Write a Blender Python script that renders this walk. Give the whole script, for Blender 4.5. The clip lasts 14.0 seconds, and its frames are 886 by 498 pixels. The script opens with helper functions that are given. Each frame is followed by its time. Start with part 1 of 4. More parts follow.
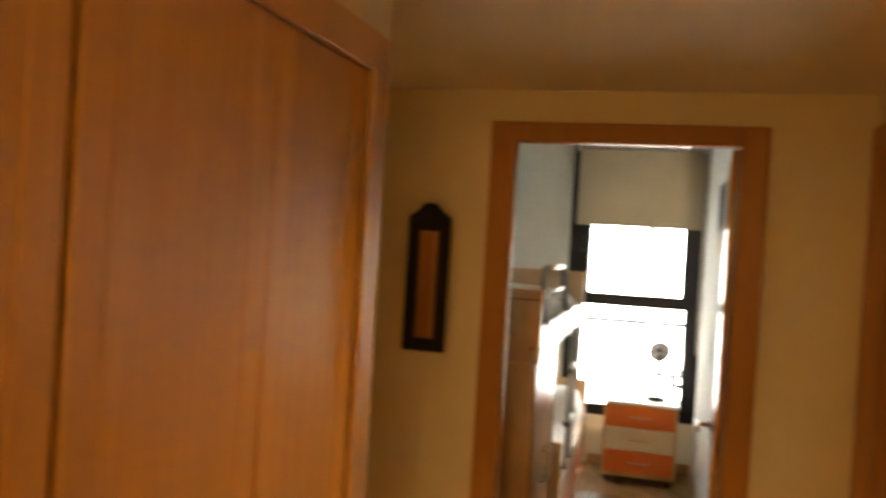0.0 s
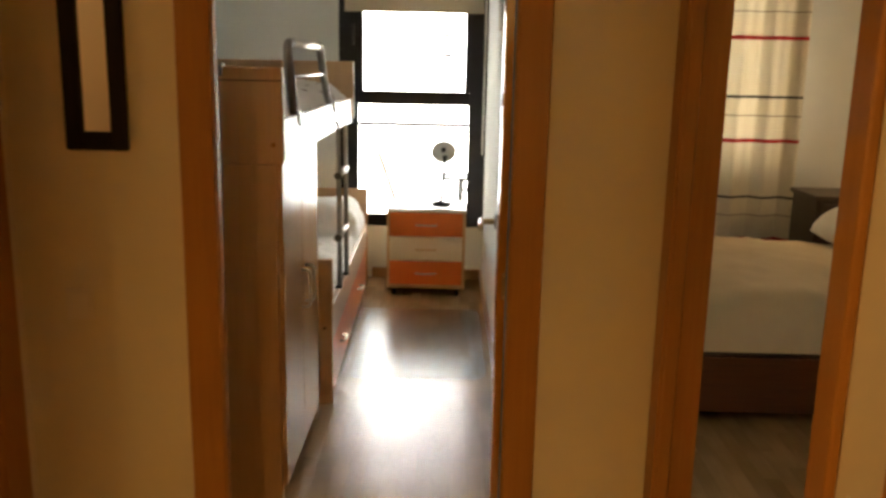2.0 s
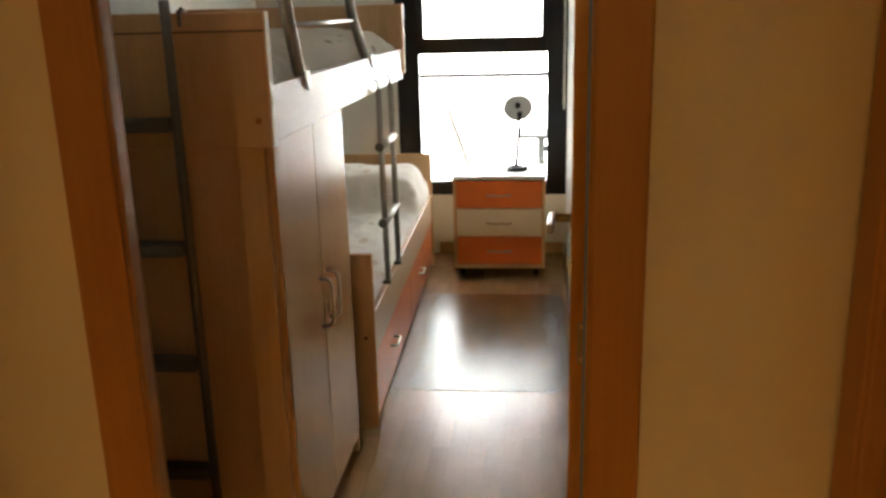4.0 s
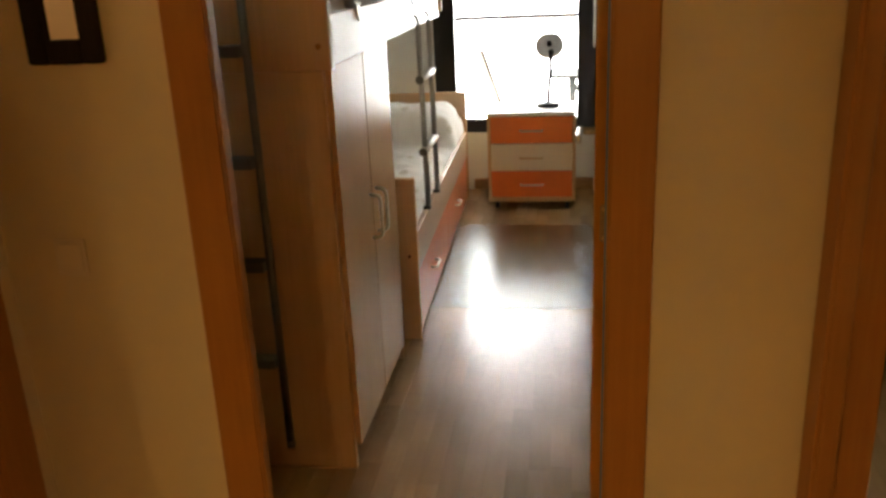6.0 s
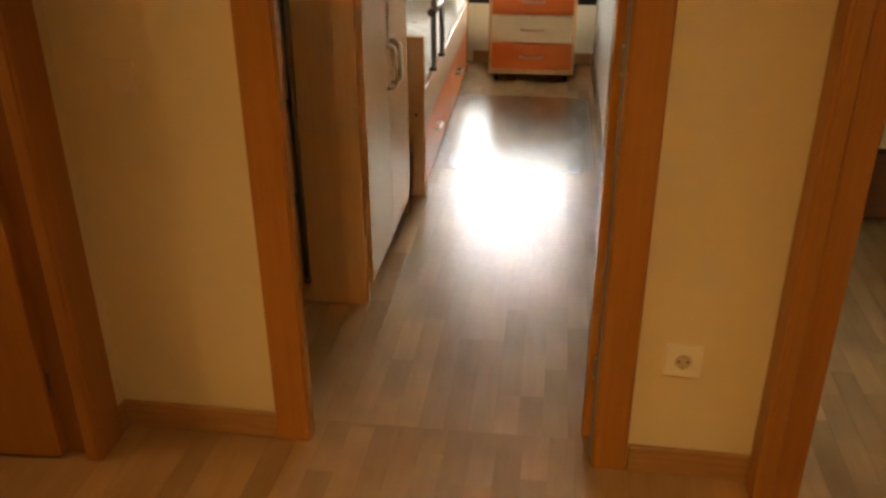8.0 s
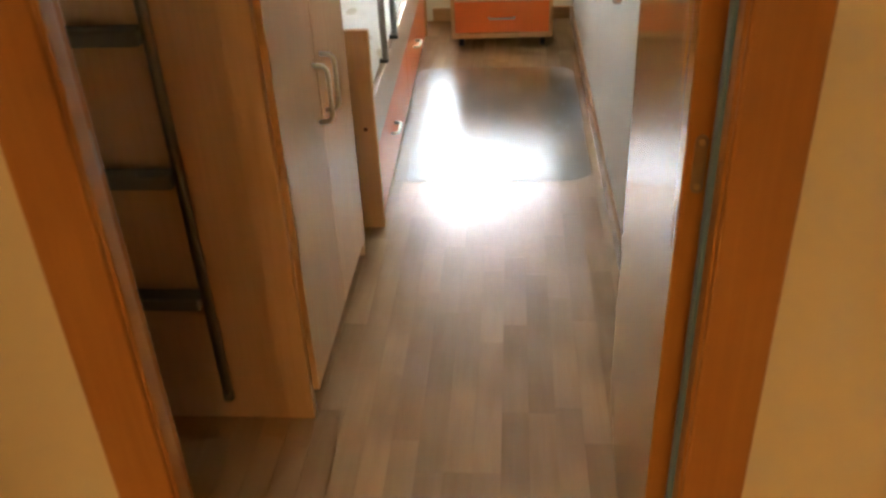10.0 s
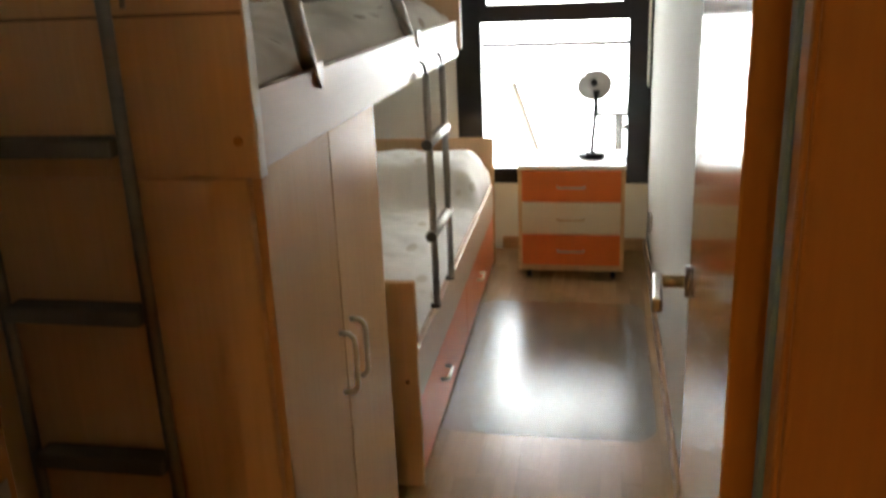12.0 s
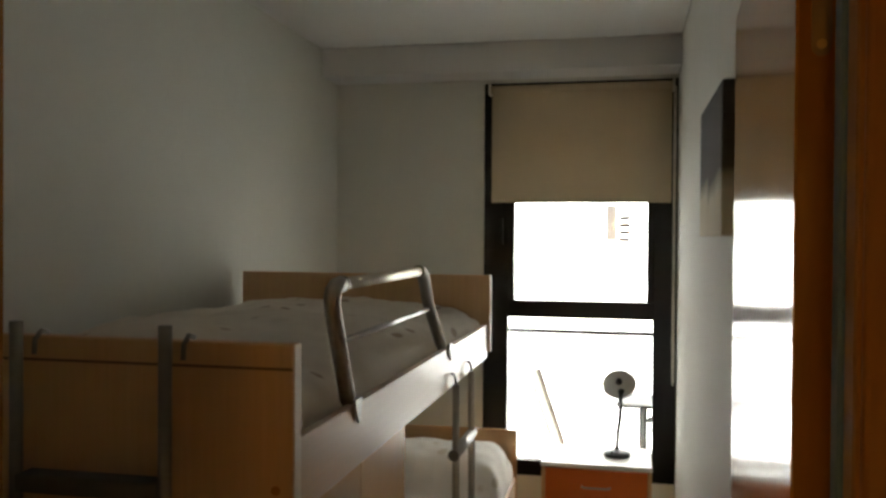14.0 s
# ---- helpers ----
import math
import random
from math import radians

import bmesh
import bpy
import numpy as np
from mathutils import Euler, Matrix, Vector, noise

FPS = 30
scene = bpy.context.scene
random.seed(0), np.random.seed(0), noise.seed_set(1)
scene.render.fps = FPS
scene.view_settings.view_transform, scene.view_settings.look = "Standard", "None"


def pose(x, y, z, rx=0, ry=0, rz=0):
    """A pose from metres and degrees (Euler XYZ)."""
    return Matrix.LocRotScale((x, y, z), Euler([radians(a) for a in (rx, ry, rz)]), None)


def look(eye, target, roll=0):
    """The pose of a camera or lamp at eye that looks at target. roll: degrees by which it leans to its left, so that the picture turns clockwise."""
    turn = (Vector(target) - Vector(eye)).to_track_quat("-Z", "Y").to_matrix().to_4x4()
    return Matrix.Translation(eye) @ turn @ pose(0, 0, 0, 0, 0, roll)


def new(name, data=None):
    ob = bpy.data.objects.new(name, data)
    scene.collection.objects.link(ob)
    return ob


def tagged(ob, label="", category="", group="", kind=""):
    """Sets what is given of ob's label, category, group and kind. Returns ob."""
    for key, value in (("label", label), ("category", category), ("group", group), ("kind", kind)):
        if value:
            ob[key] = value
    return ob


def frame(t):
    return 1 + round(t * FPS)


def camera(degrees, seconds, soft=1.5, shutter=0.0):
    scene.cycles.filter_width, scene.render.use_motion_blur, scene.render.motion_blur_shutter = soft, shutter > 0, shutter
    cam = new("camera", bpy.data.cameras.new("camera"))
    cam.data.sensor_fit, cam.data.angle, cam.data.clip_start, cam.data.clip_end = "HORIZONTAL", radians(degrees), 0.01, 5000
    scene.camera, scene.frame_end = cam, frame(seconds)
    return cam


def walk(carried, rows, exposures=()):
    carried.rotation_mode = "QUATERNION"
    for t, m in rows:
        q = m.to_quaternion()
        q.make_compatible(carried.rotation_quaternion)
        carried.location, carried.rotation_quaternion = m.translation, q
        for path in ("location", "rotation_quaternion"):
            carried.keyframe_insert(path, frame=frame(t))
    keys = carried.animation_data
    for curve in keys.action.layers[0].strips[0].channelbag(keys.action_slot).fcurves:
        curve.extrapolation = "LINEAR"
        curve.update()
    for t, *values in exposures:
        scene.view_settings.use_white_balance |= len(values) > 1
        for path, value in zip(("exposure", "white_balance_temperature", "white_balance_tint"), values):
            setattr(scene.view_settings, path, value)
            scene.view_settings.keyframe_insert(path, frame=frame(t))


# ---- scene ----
cam = camera(55.0, 14.0, soft=2.8, shutter=0.5)
PATH = [
    (0, (0.16, -2.781, 1.693), (-0.366, -0.852, 1.672), 3.5),
    (0.5, (0.194, -2.71, 1.691), (0.005, -0.72, 1.622), 1.5),
    (1, (0.214, -2.581, 1.584), (0.179, -0.612, 1.234), 1.8),
    (1.5, (0.247, -2.312, 1.529), (0.134, -0.364, 1.092), 1.2),
    (2, (0.221, -2.018, 1.523), (0.181, -0.063, 1.105), 1.2),
    (2.1, (0.216, -1.981, 1.525), (0.193, -0.019, 1.138), 1.2),
    (4.5, (0.322, -1.137, 1.485), (-0.037, 0.745, 0.911), -2.1),
    (5, (0.349, -1.149, 1.477), (-0.086, 0.709, 0.88), -2.2),
    (5.5, (0.323, -1.251, 1.474), (-0.06, 0.615, 0.863), -1.3),
    (6, (0.296, -1.479, 1.461), (-0.026, 0.389, 0.823), -2.6),
    (6.5, (0.321, -1.593, 1.436), (-0.094, 0.235, 0.74), -2.9),
    (7, (0.31, -1.63, 1.422), (-0.016, 0.193, 0.666), -1.3),
    (7.5, (0.266, -1.68, 1.413), (0.004, 0.117, 0.575), 0.3),
    (8, (0.231, -1.674, 1.396), (-0.038, 0.103, 0.518), -0.3),
    (10.5, (0.13, -0.666, 1.43), (-0.061, 1.029, 0.385), -3.1),
    (11, (0.173, -0.617, 1.443), (-0.089, 1.158, 0.56), -2.6),
    (11.5, (0.195, -0.581, 1.474), (-0.126, 1.247, 0.73), -2.0),
    (12, (0.225, -0.576, 1.512), (-0.177, 1.285, 0.9), -2.4),
    (12.5, (0.24, -0.56, 1.569), (-0.225, 1.331, 1.116), -2.1),
    (13, (0.225, -0.543, 1.612), (-0.279, 1.367, 1.299), -1.9),
    (13.5, (0.227, -0.577, 1.664), (-0.283, 1.354, 1.566), -1.7),
    (14, (0.204, -0.603, 1.687), (-0.254, 1.344, 1.663), 0.4),
]
EXPOSURES = [
    (0, 0.72, 6700, 10), (0.5, 0.65, 6700, 10), (1.0, 0.6, 6650, 10), (1.5, 0.52, 6600, 10), (2.2, 0.42, 6600, 10), (4.3, 0.34, 6350, 10), (5.0, 0.31, 6350, 10),
    (6.0, 0.42, 6400, 10), (7.5, 0.82, 6600, 10), (8.2, 0.95, 6600, 10), (10.3, 1.27, 5800, 9), (11.0, 1.08, 5900, 9), (11.5, 0.73, 6000, 9), (12.0, 0.46, 6100, 9),
    (12.5, 0.2, 6250, 9), (13.0, -0.14, 6450, 9), (14.0, -0.5, 6500, 9),
]
walk(cam, [(t, look(eye, target, roll)) for t, eye, target, roll in PATH], EXPOSURES)
HALL_W = 8.5     # watts of the corridor lamp
FACADE_GLOW = 21.0     # emission strength of the facade backdrop, which stands in for daylight

# ---- world, sun, large lights ----
world = bpy.data.worlds.new("world")
scene.world = world
world.use_nodes = True
_nt = world.node_tree
_sky = _nt.nodes.new("ShaderNodeTexSky")
_sky.sky_type, _sky.sun_disc = "NISHITA", False
_sky.sun_elevation, _sky.sun_rotation = radians(48), radians(200)
_bg = _nt.nodes["Background"]
_bg.inputs["Strength"].default_value = 0.12
_nt.links.new(_sky.outputs["Color"], _bg.inputs["Color"])
sun = new("sun", bpy.data.lights.new("sun", "SUN"))
sun.data.energy, sun.data.angle, sun.data.color = 3.0, radians(0.5), (1.0, 0.95, 0.88)
sun.matrix_basis = look((-4, -12, 14), (0, 8, 0))

# warm ceiling lamp of the corridor, behind the walker
hall_lamp = new("hall_lamp", bpy.data.lights.new("hall_lamp", "POINT"))
hall_lamp.data.shadow_soft_size = 0.06
hall_lamp.data.energy, hall_lamp.data.color = HALL_W * 0.9, (1.0, 0.565, 0.17)
hall_lamp.matrix_basis = pose(0.115, -4.2, 1.92)
# ceiling lamp of the side room, seen lit in the hall mirror
side_lamp = new("side_room_lamp", bpy.data.lights.new("side_room_lamp", "POINT"))
side_lamp.data.shadow_soft_size, side_lamp.data.energy, side_lamp.data.color = 0.12, 6.0, (1.0, 0.62, 0.30)
side_lamp.matrix_basis = pose(-1.85, -0.6, 2.0)

# downward glow of the same corridor fixture
hall_glow = new("hall_lamp_glow", bpy.data.lights.new("hall_lamp_glow", "AREA"))
hall_glow.data.shape, hall_glow.data.size, hall_glow.data.energy, hall_glow.data.color = "DISK", 0.16, HALL_W * 1.3, (1.0, 0.565, 0.17)
hall_glow.matrix_basis = pose(0.115, -4.2, 2.06)
# second ceiling light of the corridor, between the closet and the closed door
hall_spot = new("hall_downlight", bpy.data.lights.new("hall_downlight", "SPOT"))
hall_spot.data.spot_size, hall_spot.data.spot_blend, hall_spot.data.shadow_soft_size = radians(118), 1.0, 0.05
hall_spot.data.energy, hall_spot.data.color = HALL_W * 2.7, (1.0, 0.565, 0.17)
hall_spot.matrix_basis = pose(0.12, -1.32, 2.19)
# warm fill added to brighten the second bedroom, belonging to no fixture
bed2_fill = new("second_bedroom_fill", bpy.data.lights.new("second_bedroom_fill", "POINT"))
bed2_fill.data.shadow_soft_size, bed2_fill.data.energy, bed2_fill.data.color = 0.15, 10.0, (1.0, 0.66, 0.34)
bed2_fill.matrix_basis = pose(3.0, 3.0, 1.4)

# ---- small builders ----
ORG = {}
ROOM = Matrix.Translation((0, 0.1, 0)) @ Matrix.Rotation(0.018, 4, "Z") @ Matrix.Translation((0, -0.1, 0))
ONE = Matrix.Identity(4)
ROOMW = ROOM @ Matrix.Translation((0, -0.035, 0))


def box(bm, x0, x1, y0, y1, z0, z1, bev=0.0, seg=1):
    """Adds a box, with its edges rounded by bev."""
    r = bmesh.ops.create_cube(bm, size=1.0)
    vs = r["verts"]
    for v in vs:
        v.co = Vector(((x0 + x1) / 2 + v.co.x * (x1 - x0), (y0 + y1) / 2 + v.co.y * (y1 - y0), (z0 + z1) / 2 + v.co.z * (z1 - z0)))
    if bev > 0:
        es = list({e for v in vs for e in v.link_edges})
        bmesh.ops.bevel(bm, geom=es, offset=bev, segments=seg, affect="EDGES", profile=0.5)


def boxed(*a, **k):
    bm = bmesh.new()
    box(bm, *a, **k)
    return bm


def tube(bm, pts, r, n=10, cap=True):
    """Adds a round bar along pts."""
    pts = [Vector(p) for p in pts]
    rings, last = [], None
    for i, p in enumerate(pts):
        d = (pts[min(i + 1, len(pts) - 1)] - pts[max(i - 1, 0)]).normalized()
        ref = last if last is not None else (Vector((0, 0, 1)) if abs(d.z) < 0.9 else Vector((1, 0, 0)))
        a = (ref - d * ref.dot(d)).normalized()
        b = d.cross(a)
        last = a
        rr = r[i] if isinstance(r, (list, tuple)) else r
        rings.append([bm.verts.new(p + rr * (math.cos(2 * math.pi * k / n) * a + math.sin(2 * math.pi * k / n) * b)) for k in range(n)])
    for u, w in zip(rings, rings[1:]):
        for k in range(n):
            f = bm.faces.new((u[k], u[(k + 1) % n], w[(k + 1) % n], w[k]))
            f.smooth = True
    if cap:
        bm.faces.new(rings[0][::-1])
        bm.faces.new(rings[-1])


def tubed(*a, **k):
    bm = bmesh.new()
    tube(bm, *a, **k)
    return bm


def lathe(bm, prof, c, n=24):
    """Turns (radius, height) pairs round the upright through c."""
    rings = []
    for r, z in prof:
        rings.append([bm.verts.new((c[0] + r * math.cos(2 * math.pi * k / n), c[1] + r * math.sin(2 * math.pi * k / n), c[2] + z)) for k in range(n)])
    for u, w in zip(rings, rings[1:]):
        for k in range(n):
            f = bm.faces.new((u[k], u[(k + 1) % n], w[(k + 1) % n], w[k]))
            f.smooth = True
    bm.faces.new(rings[0][::-1])
    bm.faces.new(rings[-1])


def sheet(fn, nu, nv):
    """A closed or open grid from fn(u, v), u and v from 0 to 1."""
    bm = bmesh.new()
    g = [[bm.verts.new(fn(i / nu, j / nv)) for j in range(nv + 1)] for i in range(nu + 1)]
    for i in range(nu):
        for j in range(nv):
            f = bm.faces.new((g[i][j], g[i + 1][j], g[i + 1][j + 1], g[i][j + 1]))
            f.smooth = True
    return bm


def mesh_of(name, bm, material, org):
    bmesh.ops.recalc_face_normals(bm, faces=bm.faces)
    me = bpy.data.meshes.new(name)
    for v in bm.verts:
        v.co -= org
    bm.to_mesh(me)
    bm.free()
    me.materials.append(material)
    return me


def thing(name, at, label, category, group="", kind="", m=ONE):
    """An Empty at the base of a thing; at is in the coordinates that m maps to the world."""
    ob = new(name)
    ob.empty_display_size = 0.05
    ob.matrix_basis = m @ Matrix.Translation(at)
    ORG[ob.name] = Vector(at)
    return tagged(ob, label, category, group, kind)


def part(name, bm, material, parent, label=""):
    """One mesh under a thing or a part, from a bmesh in the same coordinates as the thing."""
    lo = Vector([min(v.co[i] for v in bm.verts) for i in range(3)])
    hi = Vector([max(v.co[i] for v in bm.verts) for i in range(3)])
    org = (lo + hi) / 2
    ob = new(name, mesh_of(name, bm, material, org))
    ob.parent = parent
    ob.location = org - ORG[parent.name]
    ORG[ob.name] = org
    return tagged(ob, label)


def setting(name, bm, material, label, category, m=ONE):
    """One mesh of the setting."""
    lo = Vector([min(v.co[i] for v in bm.verts) for i in range(3)])
    hi = Vector([max(v.co[i] for v in bm.verts) for i in range(3)])
    org = Vector(((lo.x + hi.x) / 2, (lo.y + hi.y) / 2, lo.z))
    ob = new(name, mesh_of(name, bm, material, org))
    ob.matrix_basis = m @ Matrix.Translation(org)
    ORG[ob.name] = org
    return tagged(ob, label, category, kind="structure")


def single(name, bm, material, label, category, m=ONE, group=""):
    ob = setting(name, bm, material, label, category, m)
    del ob["kind"]
    return tagged(ob, group=group)


# ---- materials ----
def mat(name, rough=0.5, metal=0.0, spec=0.5):
    m = bpy.data.materials.new(name)
    m.use_nodes = True
    p = m.node_tree.nodes["Principled BSDF"]
    p.inputs["Roughness"].default_value = rough
    p.inputs["Metallic"].default_value = metal
    p.inputs["Specular IOR Level"].default_value = spec
    return m, m.node_tree.nodes, m.node_tree.links, p


def ramp(nodes, cols):
    r = nodes.new("ShaderNodeValToRGB")
    el = r.color_ramp.elements
    while len(el) < len(cols):
        el.new(0.5)
    for e, (pos, c) in zip(el, cols):
        e.position, e.color = pos, (*c, 1)
    return r


def mapped(nodes, links, scale, coord="Object"):
    c, mp = nodes.new("ShaderNodeTexCoord"), nodes.new("ShaderNodeMapping")
    mp.inputs["Scale"].default_value = scale
    links.new(c.outputs[coord], mp.inputs["Vector"])
    return mp.outputs["Vector"]


def tex_noise(nodes, links, vec, scale, detail=4.0, rough=0.55):
    n = nodes.new("ShaderNodeTexNoise")
    n.inputs["Scale"].default_value, n.inputs["Detail"].default_value, n.inputs["Roughness"].default_value = scale, detail, rough
    links.new(vec, n.inputs["Vector"])
    return n.outputs["Fac"]


def bump(nodes, links, p, fac, strength, dist):
    b = nodes.new("ShaderNodeBump")
    b.inputs["Strength"].default_value, b.inputs["Distance"].default_value = strength, dist
    links.new(fac, b.inputs["Height"])
    links.new(b.outputs["Normal"], p.inputs["Normal"])


def mixc(nodes, links, fac, a, b, kind="MIX"):
    x = nodes.new("ShaderNodeMix")
    x.data_type, x.blend_type = "RGBA", kind
    if isinstance(fac, float):
        x.inputs[0].default_value = fac
    else:
        links.new(fac, x.inputs[0])
    for sock, v in ((x.inputs[6], a), (x.inputs[7], b)):
        if isinstance(v, tuple):
            sock.default_value = (*v, 1)
        else:
            links.new(v, sock)
    return x.outputs[2]


def wood(name, dark, light, rough=0.35, stretch=(14, 14, 0.9), vary=0.25, spec=0.5, grain=0.15):
    """Grain along local z (or as stretch says), blotches, and a shift from piece to piece."""
    m, n, l, p = mat(name, rough, 0, spec)
    v = mapped(n, l, stretch)
    info = n.new("ShaderNodeObjectInfo")
    add = n.new("ShaderNodeVectorMath")
    add.operation = "ADD"
    l.new(v, add.inputs[0])
    sc = n.new("ShaderNodeVectorMath")
    sc.operation = "SCALE"
    sc.inputs["Scale"].default_value = 37.0
    cmb = n.new("ShaderNodeCombineXYZ")
    for i in range(3):
        l.new(info.outputs["Random"], cmb.inputs[i])
    l.new(cmb.outputs[0], sc.inputs[0])
    l.new(sc.outputs[0], add.inputs[1])
    fine = tex_noise(n, l, add.outputs[0], 5.0, 6.0, 0.6)
    broad = tex_noise(n, l, mapped(n, l, (2.2, 2.2, 0.6)), 1.3, 2.0)
    r = ramp(n, ((0.28, dark), (0.72, light)))
    l.new(fine, r.inputs[0])
    tone = ramp(n, ((0.3, (1 - vary,) * 3), (0.7, (1.0,) * 3)))
    l.new(broad, tone.inputs[0])
    c = mixc(n, l, 0.6, r.outputs[0], tone.outputs[0], "MULTIPLY")
    rt = ramp(n, ((0.0, (1 - vary * 0.8,) * 3), (1.0, (1.0,) * 3)))
    l.new(info.outputs["Random"], rt.inputs[0])
    c = mixc(n, l, 0.7, c, rt.outputs[0], "MULTIPLY")
    l.new(c, p.inputs["Base Color"])
    rr = n.new("ShaderNodeMapRange")
    rr.inputs["To Min"].default_value, rr.inputs["To Max"].default_value = rough * 0.85, rough * 1.2
    l.new(broad, rr.inputs["Value"])
    l.new(rr.outputs[0], p.inputs["Roughness"])
    bump(n, l, p, fine, grain, 0.001)
    return m


def paint(name, col, rough=0.85, spotty=0.06, relief=0.25, scale=160.0):
    m, n, l, p = mat(name, rough, 0, 0.3)
    v = mapped(n, l, (1, 1, 1))
    big = tex_noise(n, l, v, 1.7, 3.0)
    r = ramp(n, ((0.3, tuple(c * (1 - spotty) for c in col)), (0.7, col)))
    l.new(big, r.inputs[0])
    l.new(r.outputs[0], p.inputs["Base Color"])
    bump(n, l, p, tex_noise(n, l, v, scale, 3.0), relief, 0.0015)
    return m


def metal(name, col, rough=0.3):
    m, n, l, p = mat(name, rough, 1.0)
    v = mapped(n, l, (1, 1, 1))
    s = tex_noise(n, l, v, 45.0, 4.0)
    r = ramp(n, ((0.3, tuple(c * 0.85 for c in col)), (0.7, col)))
    l.new(s, r.inputs[0])
    l.new(r.outputs[0], p.inputs["Base Color"])
    rr = n.new("ShaderNodeMapRange")
    rr.inputs["To Min"].default_value, rr.inputs["To Max"].default_value = rough * 0.8, rough * 1.3
    l.new(s, rr.inputs["Value"])
    l.new(rr.outputs[0], p.inputs["Roughness"])
    return m


def cloth(name, a, b, spots=None, rough=0.9, through_light=0.0):
    m, n, l, p = mat(name, rough, 0, 0.2)
    v = mapped(n, l, (1, 1, 1))
    c = ramp(n, ((0.35, a), (0.65, b)))
    l.new(tex_noise(n, l, v, 3.0, 3.0), c.inputs[0])
    out = c.outputs[0]
    if spots:
        vo = n.new("ShaderNodeTexVoronoi")
        vo.inputs["Scale"].default_value = spots[1]
        l.new(mapped(n, l, (1, 0.55, 1)), vo.inputs["Vector"])
        k = ramp(n, ((0.13, (1, 1, 1)), (0.20, (0, 0, 0))))
        l.new(vo.outputs["Distance"], k.inputs[0])
        out = mixc(n, l, k.outputs[0], out, spots[0])
    l.new(out, p.inputs["Base Color"])
    if through_light:
        p.inputs["Transmission Weight"].default_value = 0.0
        tr = n.new("ShaderNodeBsdfTranslucent")
        mx = n.new("ShaderNodeMixShader")
        mx.inputs[0].default_value = through_light
        l.new(out, tr.inputs["Color"])
        l.new(p.outputs[0], mx.inputs[1])
        l.new(tr.outputs[0], mx.inputs[2])
        l.new(mx.outputs[0], n["Material Output"].inputs["Surface"])
    bump(n, l, p, tex_noise(n, l, v, 260.0, 2.0), 0.3, 0.002)
    return m


def quilted(m, scale, strength):
    """Adds the relief of crossed stitching to a cloth."""
    n, l = m.node_tree.nodes, m.node_tree.links
    p = n["Principled BSDF"]
    tot = None
    for dx in (1, -1):
        w = n.new("ShaderNodeTexWave")
        w.bands_direction, w.wave_profile = "X", "SIN"
        w.inputs["Scale"].default_value, w.inputs["Distortion"].default_value, w.inputs["Detail Scale"].default_value = 1.0, 1.6, 1.5
        c, mp = n.new("ShaderNodeTexCoord"), n.new("ShaderNodeMapping")
        mp.inputs["Rotation"].default_value = (0, 0, radians(45 * dx))
        mp.inputs["Scale"].default_value = (scale / 4, scale / 4, scale / 4)
        l.new(c.outputs["Object"], mp.inputs["Vector"])
        l.new(mp.outputs["Vector"], w.inputs["Vector"])
        if tot is None:
            tot = w.outputs["Fac"]
        else:
            mn = n.new("ShaderNodeMath")
            mn.operation = "MINIMUM"
            l.new(tot, mn.inputs[0])
            l.new(w.outputs["Fac"], mn.inputs[1])
            tot = mn.outputs[0]
    b = n.new("ShaderNodeBump")
    b.inputs["Strength"].default_value, b.inputs["Distance"].default_value = strength, 0.012
    l.new(tot, b.inputs["Height"])
    old = p.inputs["Normal"].links[0].from_node
    l.new(old.outputs["Normal"], b.inputs["Normal"])
    l.new(b.outputs["Normal"], p.inputs["Normal"])


M_WALL_WARM = paint("cream wall paint", (0.74, 0.66, 0.475))
M_WALL_WHITE = paint("white wall paint", (0.70, 0.70, 0.635))
M_CEIL = paint("ceiling paint", (0.80, 0.75, 0.63), spotty=0.03)
M_CEIL_WHITE = paint("white ceiling paint", (0.80, 0.80, 0.78), spotty=0.03)
M_TRIM = wood("cherry veneer trim", (0.41, 0.182, 0.042), (0.48, 0.228, 0.052), rough=0.4, spec=0.35, stretch=(16, 16, 0.8), grain=0.08)
M_JAMB = wood("cherry veneer lining", (0.38, 0.160, 0.040), (0.45, 0.20, 0.046), rough=0.22, spec=0.5, stretch=(16, 16, 0.8), grain=0.04)
M_LEAF = wood("cherry veneer leaf", (0.40, 0.18, 0.036), (0.48, 0.225, 0.048), rough=0.14, spec=0.2, stretch=(10, 10, 0.5), grain=0.01, vary=0.06)
M_CLOSET = wood("honey veneer wardrobe", (0.56, 0.30, 0.088), (0.65, 0.365, 0.116), rough=0.34, stretch=(14, 14, 0.45), grain=0.05)
M_BASE = wood("beech baseboard", (0.36, 0.20, 0.08), (0.5, 0.3, 0.14), rough=0.4, stretch=(1.5, 1.5, 16))
M_FLOOR = wood("oak laminate strip", (0.44, 0.272, 0.125), (0.51, 0.325, 0.155), rough=0.24, spec=0.46, stretch=(7, 0.7, 7), vary=0.42, grain=0.03)
M_CLOSET_SHADE = paint("near-black closet shade", (0.05, 0.03, 0.02))
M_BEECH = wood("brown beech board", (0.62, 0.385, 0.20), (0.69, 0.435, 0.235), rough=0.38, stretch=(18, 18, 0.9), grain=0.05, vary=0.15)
M_PALE = wood("pale maple laminate", (0.58, 0.355, 0.172), (0.64, 0.40, 0.20), rough=0.25, spec=0.32, stretch=(18, 18, 0.9), grain=0.03, vary=0.1)
M_PALE_H = wood("pale maple laminate lengthwise", (0.54, 0.385, 0.245), (0.59, 0.43, 0.28), rough=0.3, stretch=(18, 0.9, 18), grain=0.03, vary=0.1)
M_ORANGE = paint("orange lacquer", (0.72, 0.17, 0.035), rough=0.3, relief=0.03)
